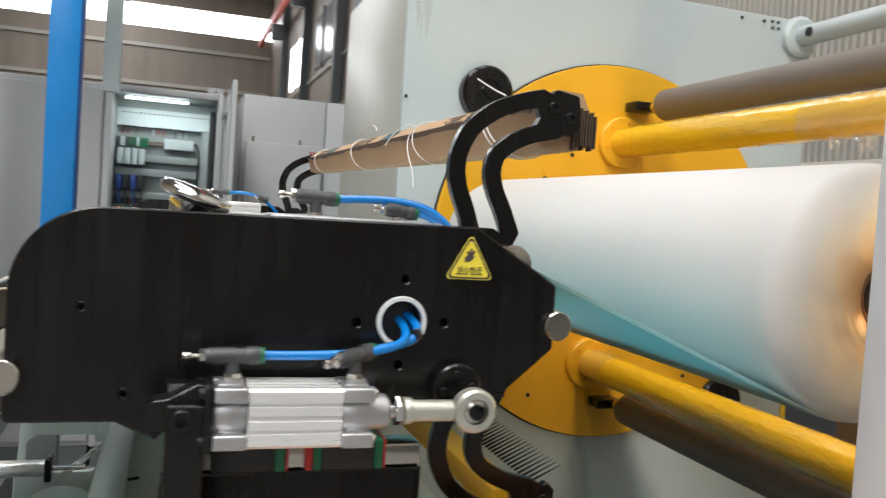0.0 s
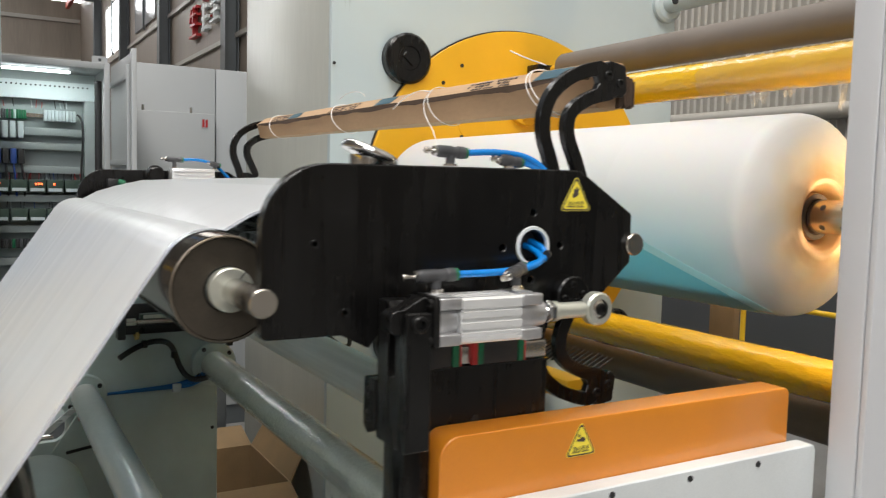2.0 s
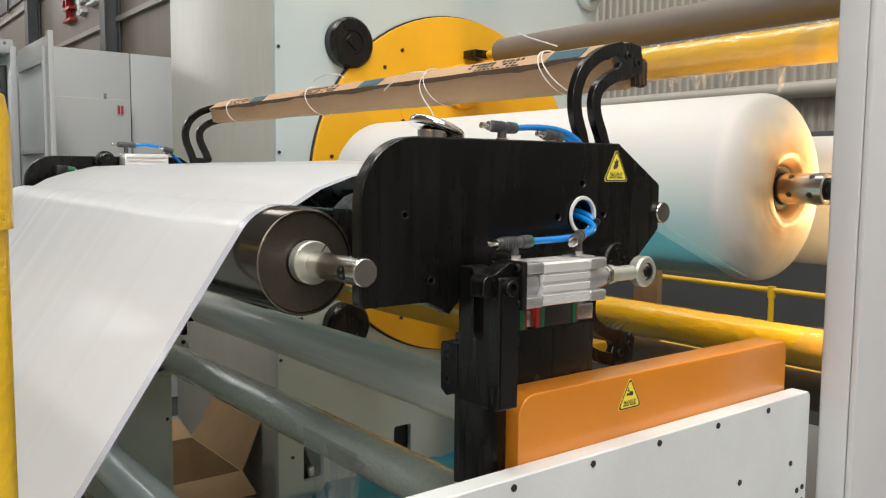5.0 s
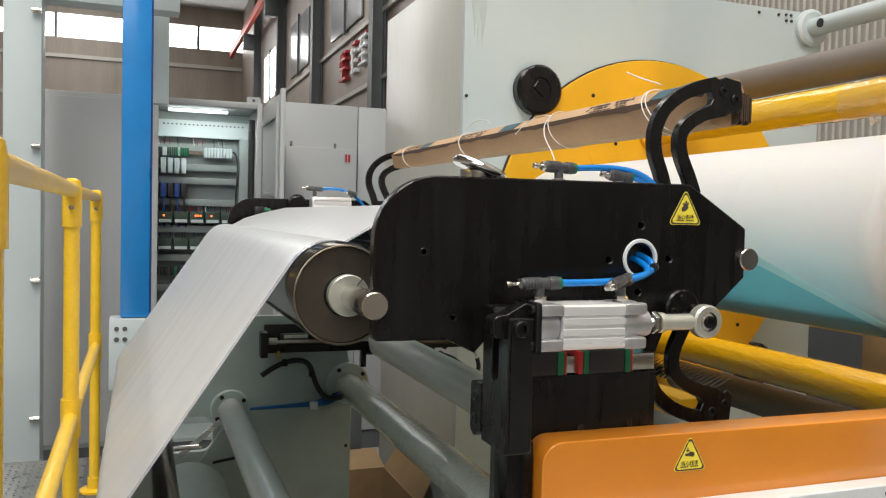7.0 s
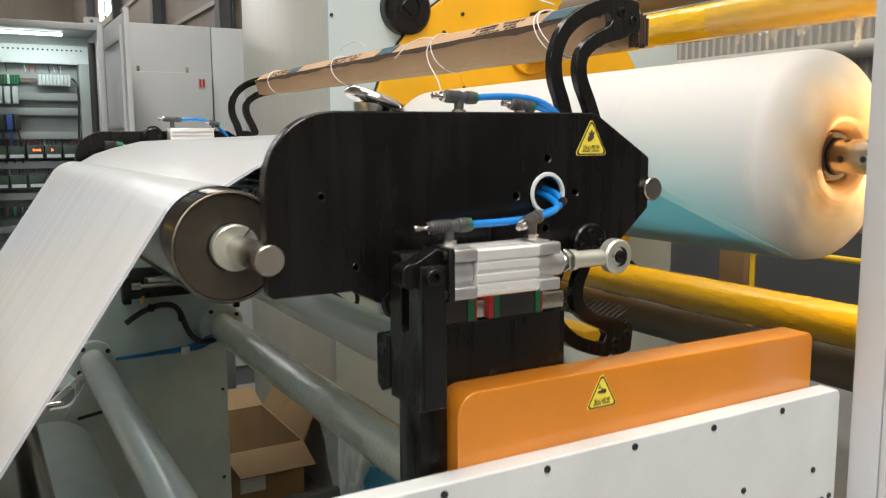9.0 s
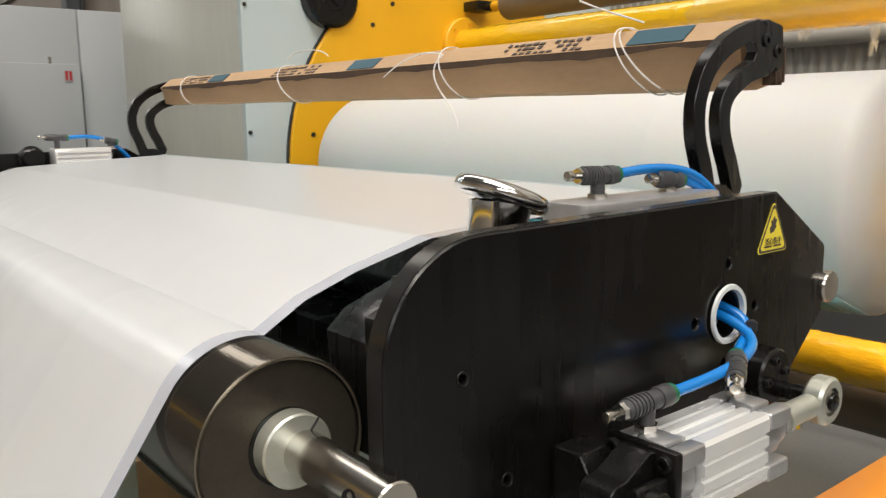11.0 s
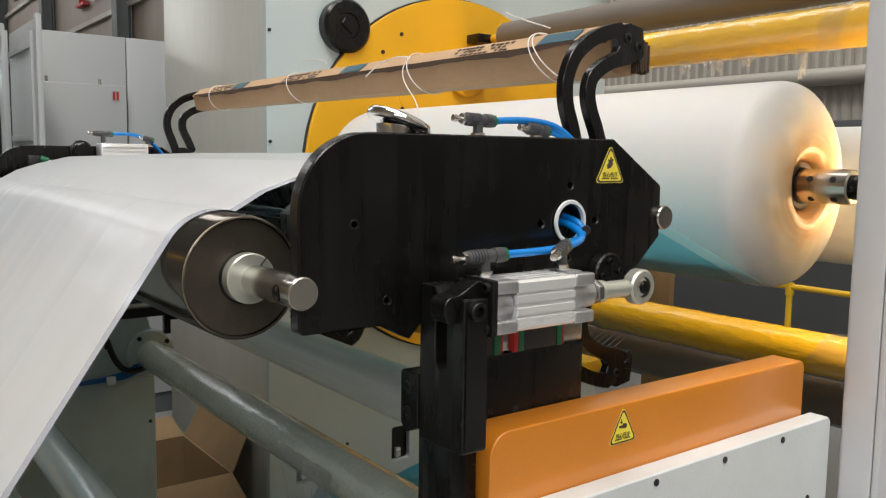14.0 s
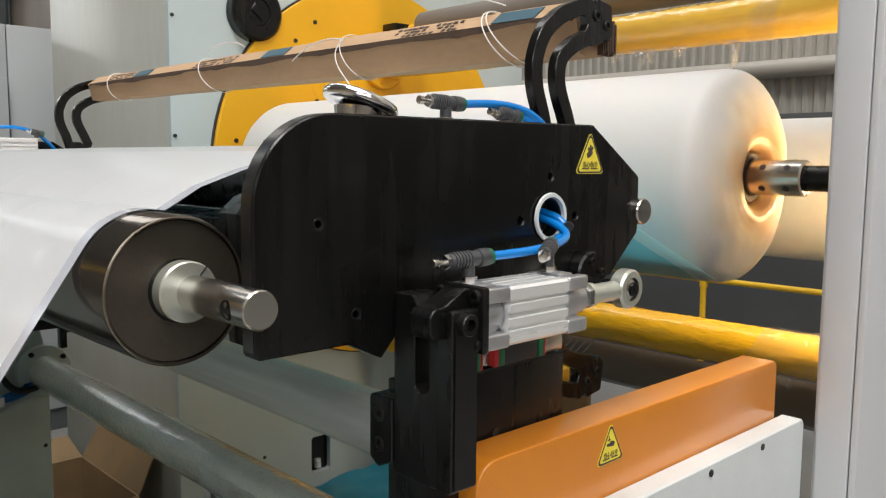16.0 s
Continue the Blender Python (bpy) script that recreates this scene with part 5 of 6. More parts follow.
part("cable_fitting", lathe([(0, 0), (0.008, 0), (0.008, 0.012), (0.011, 0.013), (0.011, 0.026), (0.005, 0.028), (0.005, 0.04), (0, 0.04)], (0.035, 2.775, 0.925), (0, 0, 1), 16), BRASS, rf)
for x in (0.05, 0.22, 0.46, 0.70):
    part("bar_screw", lathe([(0, -0.003), (0.007, -0.003), (0.0075, 0), (0, 0)], (x, 2.7648, 0.958), (0, 1, 0), 14), BLACK, rf)
for x, z in ((0.655, 0.915), (0.705, 0.925), (0.69, 0.900)):
    part("panel_knob", lathe([(0, -0.016), (0.009, -0.016), (0.010, 0), (0, 0)], (x, 2.905, z), (0, 1, 0), 14), BLACK, rf)
part("black_hose", hose([(-0.020, 2.78, 0.864), (0.02, 2.79, 0.890), (0.084, 2.79, 0.918), (0.150, 2.79, 0.908), (0.165, 2.79, 0.850), (0.185, 2.79, 0.795), (0.225, 2.79, 0.757), (0.280, 2.80, 0.772)], 0.0095), BLACKPLASTIC, rf, "black corrugated cable hose")
for x, z in ((0.062, 0.905), (0.158, 0.862)):
    part("cable_tie", box(x - 0.009, x + 0.009, 2.778, 2.802, z - 0.012, z + 0.012, 0.003), BLACK, rf)
part("black_hose", hose([(0.600, 2.79, 0.930), (0.640, 2.79, 0.918), (0.700, 2.79, 0.905), (0.745, 2.79, 0.862), (0.795, 2.79, 0.830), (0.815, 2.79, 0.852), (0.800, 2.79, 0.895)], 0.0085), BLACKPLASTIC, rf, "black looped sensor cable")
part("cable_end", hose([(0.800, 2.79, 0.893), (0.788, 2.785, 0.920), (0.782, 2.78, 0.945)], 0.005), ALU, rf)
part("cable_bracket", box(0.336, 0.356, 2.775, 2.80, 0.880, 0.943, 0.002), BLACK, rf)
part("cable_bracket", box(0.356, 0.410, 2.775, 2.80, 0.925, 0.943, 0.002), BLACK, rf)
for k in range(3):
    part("blue_tube", hose([(-0.06, 2.812, 0.741), (0.06, 2.81, 0.742 + 0.002 * k), (0.174, 2.805, 0.744 + 0.003 * k), (0.23, 2.80, 0.742 + 0.014 * k), (0.275, 2.80, 0.775 + 0.010 * k)], 0.0048), TUBEBLUE, rf, "dark blue air tube")
part("tube_clip", box(0.155, 0.185, 2.795, 2.815, 0.728, 0.758, 0.004), ALU, rf)
part("lever", plate([rounded([(-0.30, 0.60, 0.008), (-0.155, 0.72, 0.008), (-0.145, 0.705, 0.008), (-0.29, 0.585, 0.008)])], 2.79, 2.80), ALU, rf)
part("lever", plate([rounded([(-0.235, 0.56, 0.006), (-0.15, 0.69, 0.006), (-0.135, 0.683, 0.006), (-0.22, 0.553, 0.006)])], 2.775, 2.785), FRAMEGREEN, rf)
part("red_knob", rod((-0.135, 2.76, 0.682), (-0.135, 2.79, 0.682), 0.012, seg=14), RED, rf)
acyl = part("air_cylinder", rod((-0.52, 2.77, 0.63), (-0.33, 2.77, 0.63), 0.026, seg=24, bevel=0.002), ALU, rf, "round aluminium air cylinder")
part("cylinder_cap", box(-0.335, -0.315, 2.735, 2.805, 0.595, 0.665, 0.004), BLACK, acyl)
part("cylinder_rod", rod((-0.32, 2.77, 0.63), (-0.22, 2.77, 0.63), 0.008, seg=12), CHROME, acyl)
part("slot_mark", plate([rounded([(-0.18, 0.552, 0.005), (-0.06, 0.570, 0.005), (-0.06, 0.580, 0.005), (-0.18, 0.562, 0.005)])], 2.816, 2.821), BLACKPLASTIC, rf)
part("ring_mark", lathe([(0.043, -0.003), (0.047, -0.003), (0.047, 0), (0.043, 0)], (0.235, 2.82, 0.245), (0, 1, 0), 32), FRAMEGREEN, rf)

for x, z, r, y0, y1, lab, sd in ((0.417, 0.970, 0.056, 0.90, 2.908, "wide wrapped roller under clear film", 2), (0.300, 0.810, 0.049, 0.90, 2.80, "wrapped pale roller with crinkled clear film", 5), (-0.122, 0.742, 0.043, 0.90, 2.80, "pale grey round cross pipe", 9)):
    t = thing("cross_roller", (x, 1.85, z), lab, "roller", "lower cross rollers")
    wrapped_pipe("tube", x, z, r, y0, y1, {2: STREAKED, 5: GREYWRAP, 9: PIPEWRAP}[sd], t, "", {2: 0.0015, 5: 0.005, 9: 0.002}[sd], sd)
    part("stub", rod((x, 0.81, z), (x, y0 + 0.002, z), r * 0.5), STEEL, t)
t = thing("cross_roller", (-0.26, 1.85, 0.50), "large pale grey lower drum", "roller", "lower cross rollers")
part("tube", rod((-0.27, 0.9, 0.50), (-0.27, 2.62, 0.50), 0.125, seg=56, bevel=0.004), FRAMEGREEN, t)
part("stub", rod((-0.27, 0.81, 0.50), (-0.27, 2.82, 0.50), 0.03), STEEL, t)
single("under_frame_beam", box(-0.55, 0.75, 2.86, 2.90, 0.02, 0.10, 0.004), DARKSTEEL, "dark steel base beam between the machine frames", "beam")


def drape(name, at, w, h, seed, label, lean=0.0, along=(0, 1, 0), material=None):
    """A crumpled hanging scrap of clear film with a ragged lower edge."""
    b = bmesh.new()
    n, m = 12, 9
    g = []
    a = Vector(along)
    side = Vector((-a.y, a.x, 0))
    for i in range(n + 1):
        row = []
        for j in range(m + 1):
            u, v = i / n - 0.5, j / m
            k = noise.noise(Vector((u * 4 + seed, v * 3, seed * 0.7)))
            k2 = noise.noise(Vector((u * 9, seed, v * 2)))
            hh = h * (0.75 + 0.5 * noise.noise(Vector((u * 7, seed * 1.3, 0))))
            row.append(b.verts.new(Vector(at) + a * (u * w * (1 - 0.5 * v)) + side * (0.022 * k * v + 0.010 * k2 + lean * v) + Vector((0, 0, -hh * v))))
        g.append(row)
    for i in range(n):
        for j in range(m):
            b.faces.new((g[i][j], g[i + 1][j], g[i + 1][j + 1], g[i][j + 1]))
    ob = single(name, b, material or CLEAR, label, "plastic film", "film scraps")
    return ob


drape("film_scrap", (0.246, 1.62, 0.835), 0.24, 0.20, 2, "crumpled clear film hanging off the lower roller", material=MILKY)
drape("film_scrap", (0.243, 1.55, 0.825), 0.18, 0.22, 4, "crumpled clear film hanging off the lower roller", material=MILKY)
for k, (y, w, h) in enumerate(((0.93, 0.10, 0.055), (1.03, 0.05, 0.10), (1.36, 0.030, 0.115), (1.53, 0.05, 0.045), (1.64, 0.09, 0.06), (1.74, 0.06, 0.045))):
    drape("film_tatter", (1.625, y, 1.778), w, h, 6 + k, "torn wisps of clear film under the yellow pipe", material=MILKY)
for k, (y, w, h) in enumerate(((0.98, 0.10, 0.09), (1.14, 0.06, 0.05))):
    drape("film_tatter", (1.545, y, 0.918), w, h, 16 + k, "torn clear film under the lower yellow pipe", material=MILKY)


def loose_wrap(x, z, r, y0, y1, a0, a1, seed):
    """A slack, slanting sheet of clear film round part of a pipe, with ragged ends."""
    b = bmesh.new()
    n, m = 56, 18
    g = []
    for i in range(n + 1):
        row = []
        for j in range(m + 1):
            u, v = i / n, j / m
            a = radians(a0 + (a1 - a0) * v)
            y = y0 + (y1 - y0) * u + 0.05 * (v - 0.5) + 0.025 * noise.noise(Vector((u * 3, v * 5, seed)))
            crease = (1 - min(1, abs(noise.noise(Vector((y * 22 + 9 * v, v * 5, seed)))) * 3)) ** 2
            rr = r * (1.035 + 0.05 * abs(noise.noise(Vector((y * 9, v * 3, seed * 2.0)))) + 0.07 * crease)
            row.append(b.verts.new((x + rr * math.cos(a), y, z + rr * math.sin(a))))
        g.append(row)
    for i in range(n):
        for j in range(m):
            b.faces.new((g[i][j], g[i + 1][j], g[i + 1][j + 1], g[i][j + 1]))
    return single("loose_film", b, CLEAR, "slack creased clear film round the yellow pipe", "plastic film", "film scraps")


loose_wrap(1.65, 1.823, 0.0575, 0.84, 1.30, 95, 265, 3)
loose_wrap(1.65, 1.823, 0.0575, 1.24, 1.86, 120, 275, 8)
loose_wrap(1.58, 0.955, 0.0575, 0.86, 1.22, 60, 235, 13)
loose_wrap(1.58, 0.955, 0.0575, 2.68, 2.85, 60, 260, 21)
drape("film_scrap", (0.815, 2.898, 2.40), 0.10, 0.30, 31, "crumpled clear film stuck to the housing's upper edge", along=(1, 0, 0))


# ---- cartons and tarp on the floor ----
def carton(x0, x1, y0, y1, h):
    c = thing("carton", ((x0 + x1) / 2, (y0 + y1) / 2, 0), "open brown cardboard carton with raised flaps", "box")
    t = 0.005
    part("side", box(x0, x0 + t, y0, y1, 0.002, h), CARTON, c)
    part("side", box(x1 - t, x1, y0, y1, 0.002, h), CARTON, c)
    part("side", box(x0 + t, x1 - t, y0, y0 + t, 0.002, h), CARTON, c)
    part("side", box(x0 + t, x1 - t, y1 - t, y1, 0.002, h), CARTON, c)
    part("bottom", box(x0 + t, x1 - t, y0 + t, y1 - t, 0.002, 0.007), CARTON, c)

    def flap(name, p, q, d):
        p, q, d = Vector(p), Vector(q), Vector(d)
        b = bmesh.new()
        nrm = (q - p).cross(d).normalized() * 0.004
        vs = [b.verts.new(v) for v in (p, q, q + d * 0.98 - (q - p) * 0.04, p + d * 0.98 + (q - p) * 0.04)]
        ws = [b.verts.new(v.co + nrm) for v in vs]
        b.faces.new(vs[::-1])
        b.faces.new(ws)
        for i in range(4):
            j = (i + 1) % 4
            b.faces.new((vs[i], vs[j], ws[j], ws[i]))
        bmesh.ops.recalc_face_normals(b, faces=b.faces)
        part(name, b, CARTON, c)
    flap("flap", (x0, y0, h), (x1, y0, h), (0.02, -0.12, -0.06))
    flap("flap", (x1, y0, h), (x1, y1, h), (0.10, 0.02, 0.17))
    flap("flap", (x1, y1, h), (x0, y1, h), (0, 0.12, 0.06))
    flap("flap", (x0, y1, h), (x0, y0, h), (-0.14, 0, 0.05))
    part("label_print", box(x0 + 0.06, x0 + 0.16, y0 - 0.002, y0 - 0.0005, h * 0.35, h * 0.6), PANELPAINT, c)
    return c


carton(0.34, 0.66, 3.02, 3.55, 0.26)
b = bmesh.new()
g = []
for i in range(31):
    row = []
    for j in range(17):
        x, y = 0.72 + 1.2 * i / 30, 2.30 + 0.585 * j / 16
        edge = min(i, 30 - i, j, 16 - j) / 4
        z = 0.004 + min(1, edge) * (0.235 + 0.03 * noise.noise(Vector((x * 5, y * 6, 0))) + 0.012 * noise.noise(Vector((x * 22, y * 18, 3))))
        row.append(b.verts.new((x, y, z)))
    g.append(row)
for i in range(30):
    for j in range(16):
        b.faces.new((g[i][j], g[i + 1][j], g[i + 1][j + 1], g[i][j + 1]))
single("blue_tarp", b, TARP, "crumpled dark blue plastic sheet over goods on the floor", "tarp")
single("dark_crate", box(0.36, 0.60, 3.75, 3.95, 0.0, 0.62, 0.004), DARKSTEEL, "dark box standing behind the frame", "box")

# ---- electric cabinets ----
def cabinet(name, x0, x1, label):
    c = thing(name, ((x0 + x1) / 2, 5.0, 0), label, "cabinet", "electric cabinets")
    part("plinth", box(x0 + 0.01, x1 - 0.01, 4.77, 5.32, 0, 0.12), DARKSTEEL, c)
    return c


cl = cabinet("electric_cabinet", -1.08, -0.372, "closed grey sheet steel electric cabinet")
part("body", box(-1.08, -0.372, 4.77, 5.35, 0.12, 2.07, 0.004), CABGREY, cl)
part("door", box(-1.07, -0.382, 4.748, 4.768, 0.15, 2.04, 0.004), CABGREY, cl)
part("door_handle", box(-0.99, -0.96, 4.725, 4.747, 1.15, 1.30, 0.006), BLACKPLASTIC, cl)
co = cabinet("electric_cabinet", -0.37, 0.235, "open electric cabinet full of breakers, terminals and wiring")
part("side_wall", box(-0.37, -0.335, 4.75, 5.35, 0.12, 2.07, 0.003), CABGREY, co)
part("side_wall", box(0.205, 0.235, 4.75, 5.35, 0.12, 2.07, 0.003), CABGREY, co)
part("top", box(-0.334, 0.204, 4.75, 5.35, 2.035, 2.07, 0.003), CABGREY, co)
part("back_plate", box(-0.334, 0.204, 5.10, 5.12, 0.12, 2.034), CABINSIDE, co, "pale mounting plate")
part("bottom", box(-0.334, 0.204, 4.76, 5.09, 0.12, 0.14), CABINSIDE, co)
part("lamp_tube", box(-0.28, 0.05, 4.87, 4.89, 2.012, 2.026, 0.004), TUBEGLOW, co, "lit white cabinet lamp")
part("header_plate", box(-0.33, 0.20, 5.05, 5.07, 1.88, 1.98), PANELPAINT, co)
for z in (1.62, 1.70, 1.49, 1.33, 1.16, 0.98):
    part("cable_duct", box(-0.33, 0.13, 5.04, 5.098, z - 0.02, z + 0.02, 0.002), CABINSIDE, co, "grey slotted cable duct")
part("cable_duct", box(0.135, 0.20, 5.0, 5.098, 0.9, 1.88, 0.002), CABINSIDE, co)
part("din_rail", box(-0.33, 0.08, 5.075, 5.098, 1.78, 1.80), STEEL, co)
random.seed(21)
for k in range(9):
    part("breaker", box(-0.01 - 0.0 + k * 0.018 - 0.06, -0.01 + k * 0.018 - 0.044, 5.02, 5.075, 1.76, 1.82, 0.002), PANELPAINT, co)
for k in range(4):
    x = -0.315 + k * 0.038
    part("fuse_holder", box(x, x + 0.028, 5.0, 5.075, 1.66, 1.75, 0.003), PANELPAINT, co)
    part("contactor", box(x, x + 0.030, 4.98, 5.07, 1.52, 1.60, 0.003), NAVY if k % 2 == 0 else BLACKPLASTIC, co)
    part("wire", hose([(x + 0.015, 5.0, 1.52), (x + 0.02, 4.98, 1.46), (x + 0.01 + 0.01 * k, 5.02, 1.40), (x + 0.03, 5.05, 1.33)], 0.006, 2), BLACKPLASTIC if k % 2 else NAVY, co)
for z in (1.40, 1.24):
    for k in range(5):
        x = -0.33 + k * 0.09
        m = part("terminal_module", box(x, x + 0.082, 5.0, 5.075, z - 0.035, z + 0.035, 0.003), PCB, co, "green terminal module")
        part("module_strip", box(x + 0.006, x + 0.076, 4.994, 4.9995, z - 0.03, z - 0.012), PANELPAINT, m)
        if z > 1.3 and k in (0, 2, 3):
            for q in range(3 if k == 2 else 1):
                part("indicator", box(x + 0.03 + q * 0.014, x + 0.04 + q * 0.014, 4.996, 4.9995, z + 0.006, z + 0.016), LEDRED, m, "lit red indicator")
for k in range(46):
    x = -0.325 + 0.0098 * k + random.uniform(-0.002, 0.002)
    z0 = random.choice((1.435, 1.275, 1.435, 1.83))
    part("wire", rod((x, 5.03 + random.uniform(-0.01, 0.01), z0), (x + random.uniform(-0.006, 0.006), 5.05, z0 + random.uniform(0.03, 0.055)), 0.0022, seg=6), random.choice((BLACKPLASTIC, RED, NAVY, PANELPAINT, BLACKPLASTIC)), co)
for k in range(20):
    part("slot", rod((-0.30 + k * 0.024, 5.047, 1.955), (-0.30 + k * 0.024, 5.0498, 1.955), 0.005, seg=8), BLACKPLASTIC, co)
for k in range(14):
    part("terminal", box(-0.33 + k * 0.0125, -0.319 + k * 0.0125, 5.04, 5.075, 1.765, 1.815, 0.001), random.choice((PANELPAINT, GREEN, GREYPLASTIC)), co)
for k in range(24):
    part("terminal", box(-0.33 + k * 0.019, -0.314 + k * 0.019, 5.03, 5.075, 1.055, 1.105, 0.001), random.choice((GREEN, GREYPLASTIC, BLACKPLASTIC)), co)
part("black_cable", hose([(0.10, 5.02, 1.80), (0.13, 4.98, 1.78), (0.12, 4.98, 1.6), (0.11, 4.99, 1.45), (0.12, 5.0, 1.36)], 0.006, 3), BLACKPLASTIC, co)
part("wiring_harness", hose([(0.185, 4.85, 1.98), (0.19, 4.85, 1.7), (0.18, 4.86, 1.3), (0.19, 4.86, 0.8)], 0.018, 4), BLACKPLASTIC, co)
door = part("open_door", box(0.238, 0.258, 4.14, 4.745, 0.15, 2.05, 0.004), CABGREY, co, "grey steel door swung open")
part("door_frame", box(0.224, 0.2375, 4.15, 4.18, 0.2, 2.0, 0.002), CABGREY, door)
part("door_frame", box(0.224, 0.2375, 4.19, 4.70, 1.93, 1.96, 0.002), CABGREY, door)
part("door_frame", box(0.224, 0.2375, 4.19, 4.70, 1.52, 1.55, 0.002), CABGREY, door)
part("door_lip", box(0.238, 0.262, 4.10, 4.138, 0.15, 2.07, 0.003), CABGREY, door)
cr = cabinet("electric_cabinet", 0.34, 1.36, "grey electric cabinet with a mounted junction box")
part("body", box(0.34, 0.801, 4.75, 5.35, 0.12, 2.09, 0.004), CABGREY, cr)
part("body", box(0.806, 1.36, 4.75, 5.35, 0.12, 2.09, 0.004), CABGREY, cr)
jb = part("junction_box", box(0.361, 0.786, 4.70, 4.748, 0.9, 1.829, 0.004), CABGREY, cr, "raised grey junction box")
part("sign", box(0.711, 0.748, 4.697, 4.6995, 1.745, 1.80), CABGREY, jb)
part("sign_mark", box(0.715, 0.727, 4.695, 4.6968, 1.752, 1.796), RED, jb)
part("sign_mark", box(0.733, 0.745, 4.695, 4.6968, 1.752, 1.796), RED, jb)
for x in (0.40, 0.66):
    part("hanger", rod((x, 4.73, 1.829), (x, 4.73, 1.86), 0.008, seg=12), STEEL, jb)
single("cabinet_eyebolt", plate([rounded([(0.15, 2.07), (0.23, 2.07), (0.23, 2.11, 0.01), (0.15, 2.11, 0.01)]), ring(0.19, 2.09, 0.009, 12)], 4.80, 4.806), CABGREY, "grey lifting lug on the cabinet top", "bracket")

# ---- blue wrapped post, white gantry posts ----
bp = thing("wrapped_post", (-0.443, 3.67, 0.55), "steel post wrapped in bright blue protective film", "post")
wrap = box(-0.502, -0.385, 3.62, 3.72, 0.975, 3.6, 0.006)
part("wrapping", wrap, BLUEWRAP, bp)
part("wrap_fold", box(-0.3845, -0.378, 3.628, 3.70, 0.98, 3.58, 0.002), NAVY, bp, "darker folded edge of the blue film")
basep = part("base_plate", box(-0.545, -0.375, 3.60, 3.74, 0.67, 0.972, 0.004), PANELPAINT, bp, "white plate with bolt holes")
for x in (-0.515, -0.482):
    for z in (0.93, 0.885):
        part("bolt_hole", rod((x, 3.597, z), (x, 3.601, z), 0.010, seg=14), DARKSTEEL, basep)
part("leg", box(-0.52, -0.40, 3.62, 3.72, 0.0, 0.668, 0.004), DARKSTEEL, bp)
gp = thing("gantry", (-0.6, 4.0, 0), "white painted steel gantry posts and crossbeam", "gantry")
part("post", box(-1.02, -0.86, 4.12, 4.28, 0.0, 3.6, 0.004), PANELPAINT, gp)
part("post", box(-0.37, -0.29, 4.5, 4.58, 2.0, 3.6, 0.004), PANELPAINT, gp)
part("crossbeam", box(-1.02, -0.25, 4.20, 4.34, 2.42, 2.60, 0.004), PANELPAINT, gp)
for z in (2.34, 1.72, 1.1, 0.45):
    part("hinge", rod((-0.90, 4.10, z), (-0.86, 4.10, z), 0.014, seg=12), STEEL, gp)

# ---- yellow guard rail and step ----
sb = bmesh.new()
for i in range(26):
    for j in range(36):
        x, y = -1.25 + i * 0.026, 2.55 + j * 0.026
        d = 0.009 if (i + j) % 2 else -0.009
        vs = [sb.verts.new(v) for v in ((x - 0.009, y - d, 0.4205), (x + 0.002, y - 0.002, 0.4205), (x + 0.009, y + d, 0.4205), (x - 0.002, y + 0.002, 0.4205), (x, y, 0.4235))]
        for a in range(4):
            sb.faces.new((vs[a], vs[(a + 1) % 4], vs[4]))
bmesh.ops.recalc_face_normals(sb, faces=sb.faces)
step = single("step_platform", box(-1.7, -0.535, 0.60, 3.5, 0.0, 0.42, 0.005), DARKSTEEL, "low step platform with chequer plate top", "platform")
tagged(part("chequer_studs", sb, CHEQUER, step), kind="stuff")
part("tread_plate", box(-1.69, -0.62, 2.3, 3.49, 0.4202, 0.4204), CHEQUER, step)


def guardrail():
    g = thing("guard_rail", (-0.56, 1.9, 0.42), "yellow pipe guard rail with socket fittings", "guard rail")
    P = [(-0.565, 0.765), (-0.572, 1.95), (-0.572, 3.05)]
    for x, y in P:
        part("post", rod((x, y, 0.42), (x, y, 1.49), 0.0175, seg=24), RAILYELLOW, g)
        part("top_socket", lathe([(0.0215, -0.10), (0.0215, -0.012), (0.018, 0.006), (0.010, 0.012), (0, 0.013)], (x, y, 1.49), (0, 0, 1), 28), RAILYELLOW, g)
        part("mid_socket", lathe([(0.018, -0.045), (0.0225, -0.045), (0.0225, 0.045), (0.018, 0.045)], (x, y, 0.945), (0, 0, 1), 28), RAILYELLOW, g)
        part("foot", lathe([(0.0, 0), (0.05, 0), (0.05, 0.008), (0.022, 0.012), (0.022, 0.05), (0, 0.05)], (x, y, 0.42), (0, 0, 1), 28), RAILYELLOW, g)
        part("set_screw", rod((x, y - 0.026, 1.435), (x, y - 0.019, 1.435), 0.006, seg=10), STEEL, g)
    for (xa, ya), (xb, yb) in zip(P, P[1:]):
        for z in (1.475, 0.945):
            part("rail", rod((xa, ya, z), (xb, yb, z), 0.0165, seg=24), RAILYELLOW, g)
    return g


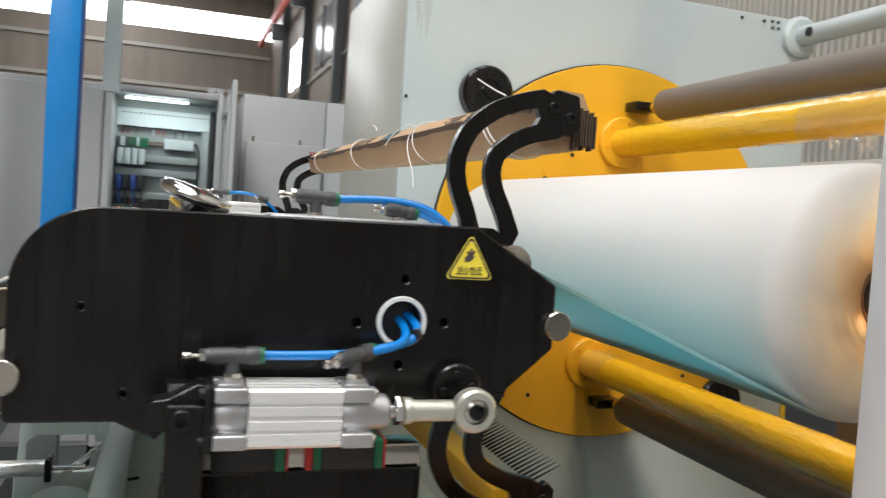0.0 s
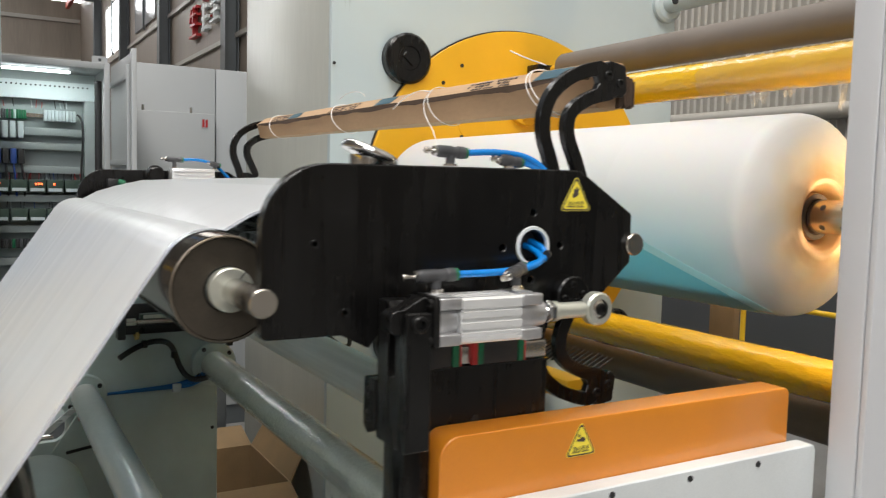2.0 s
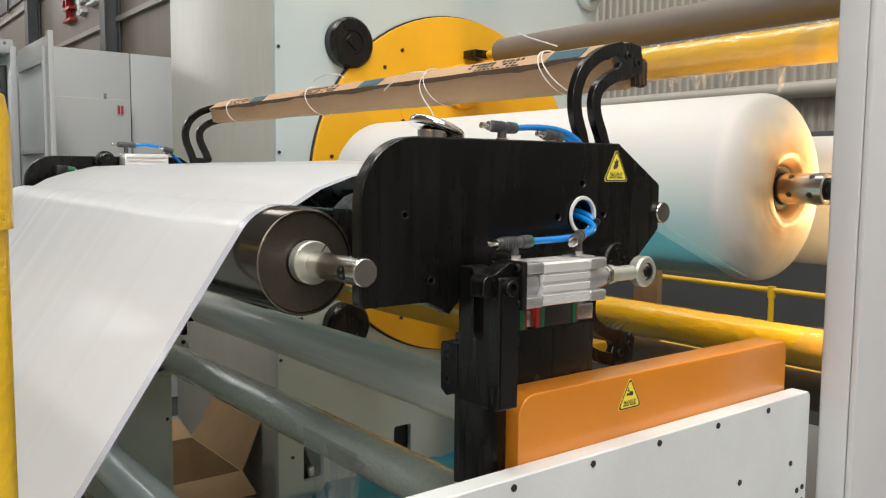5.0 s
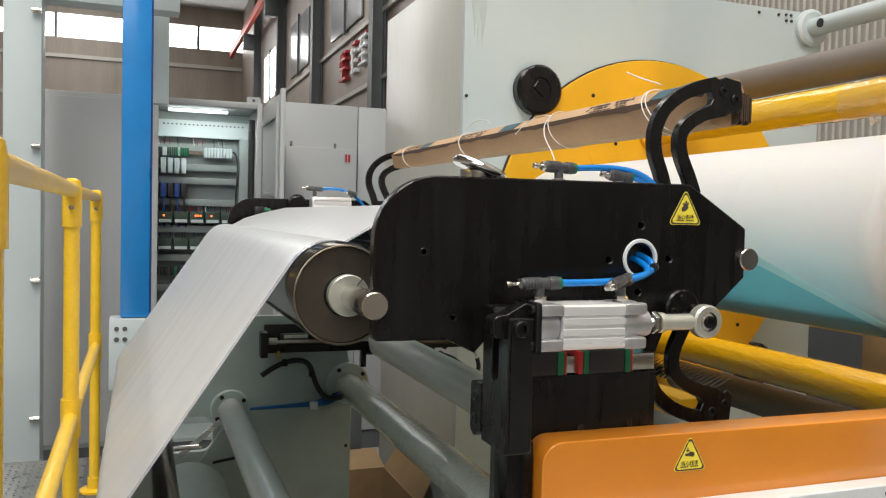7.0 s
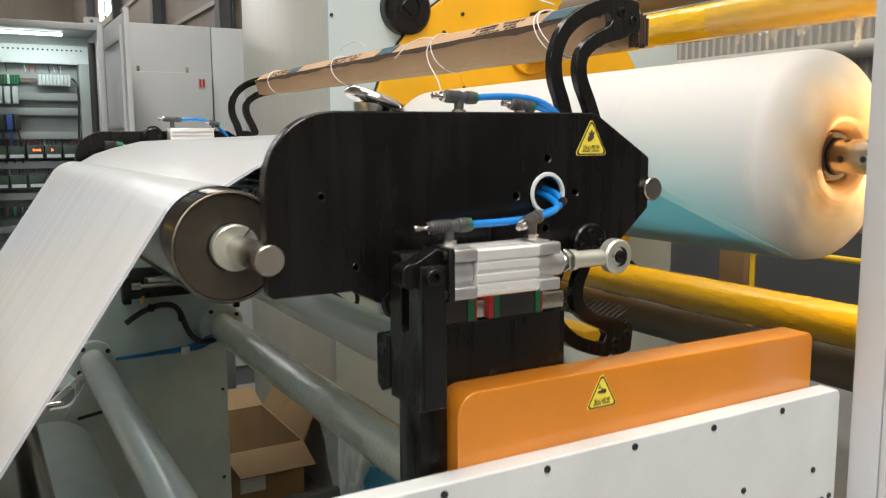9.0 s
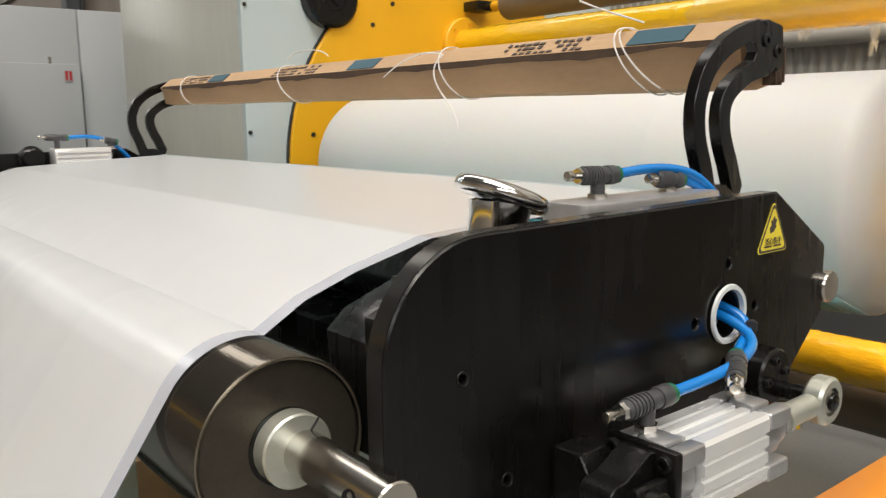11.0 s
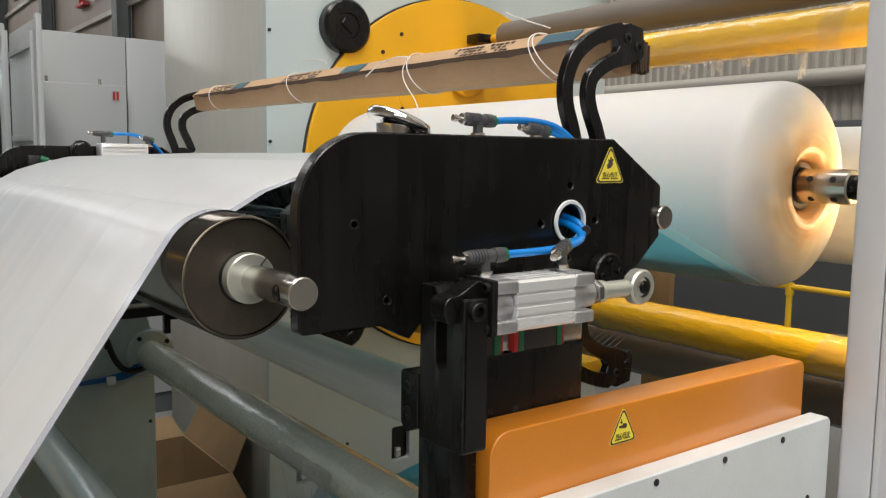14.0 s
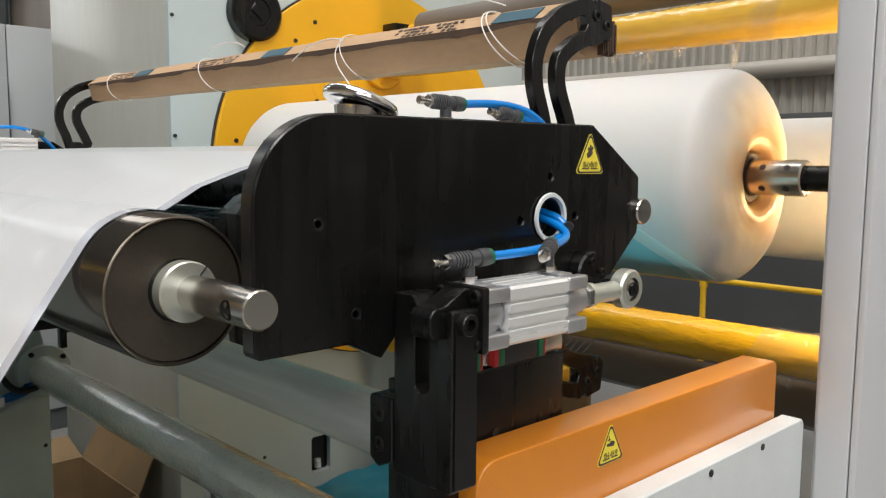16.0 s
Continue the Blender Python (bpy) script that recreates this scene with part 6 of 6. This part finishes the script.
guardrail()
bg = thing("guard_rail", (3.4, 2.3, 0), "yellow pipe guard rail along the far wall", "guard rail")
for y in (-2.03, -0.56, 0.18, 0.92, 1.65, 2.39, 3.13, 3.87, 5.0):
    part("post", rod((3.4, y, 0), (3.4, y, 0.845), 0.0155, seg=16), RAILYELLOW, bg)
    part("socket", rod((3.4, y, 0.80), (3.4, y, 0.862), 0.021, seg=16), RAILYELLOW, bg)
for z in (0.842, 0.44):
    part("rail", rod((3.4, -2.03, z), (3.4, 5.0, z), 0.0155, seg=16), RAILYELLOW, bg)
single("wall_pipe", rod((3.95, -7.95, 1.95), (3.95, 7.5, 1.95), 0.05, seg=20), WALLGREY, "pale pipe along the side wall", "pipe")
single("wall_cable_tray", box(3.80, 3.999, -7.95, 7.5, 1.60, 1.70, 0.004), DARKSTEEL, "dark cable tray along the side wall", "cable tray")
single("leaning_board", box(2.70, 2.74, 2.6, 2.75, 0, 1.0, 0.004), CARTON, "brown board leaning near the guard rail", "board")

# ---- sign characters high on the side wall; those that cannot be read are plain strokes ----
TURNED = Matrix(((0, 0, -1, 0), (-1, 0, 0, 0), (0, 1, 0, 0), (0, 0, 0, 1)))
for y, z, col, ch in ((18.6, 4.78, "r", "生"), (17.7, 4.82, "w", ""), (16.8, 4.86, "w", "至"), (15.9, 4.9, "w", "")):
    s = thing("wall_sign", (3.95, y, z), "raised red character on the side wall, sky glare painted white on some", "sign", "wall signs")
    # white here stands in for sky reflected on glossy red letters
    m = RED if col == "r" else WHITEPAINT
    if ch:
        part("character", words(ch, 0.72, Matrix.Translation((3.93, y, z)) @ TURNED, 0.06), m, s)
    else:
        for q in range(3):
            part("stroke", box(3.90, 4.0, y - 0.24, y + 0.24, z + (q - 1) * 0.22 - 0.035, z + (q - 1) * 0.22 + 0.035), m, s)
        part("stroke", box(3.88, 3.899, y - 0.05, y + 0.05, z - 0.28, z + 0.28), m, s)
    part("red_edge", box(3.90, 4.0, y - 0.22, y + 0.15, z + 0.36, z + 0.42), RED, s)
    part("back_rail", box(3.97, 4.0, y - 0.3, y + 0.3, z - 0.02, z + 0.02), RED, s)


# ---- what moves: the roll and its shaft turn as the web runs ----
def motions():
    anchors = [(0.0, -2.985), (2.4, 0.0), (3.215, 1.0), (5.58, 4.0), (8.01, 7.0), (8.82, 8.0), (12.9, 13.0), (13.72, 14.0), (14.57, 15.0), (15.41, 16.0), (16.0, 16.70)]
    rows = []
    t = 0.0
    while t < 16.0001:
        for (ta, na), (tb, nb) in zip(anchors, anchors[1:]):
            if ta <= t <= tb + 1e-6:
                turns = na + (nb - na) * (t - ta) / (tb - ta)
                break
        rows.append((t, pose(*roll.location, 0, -360 * turns, 0)))
        t += 0.1
    walk(roll, rows)


motions()
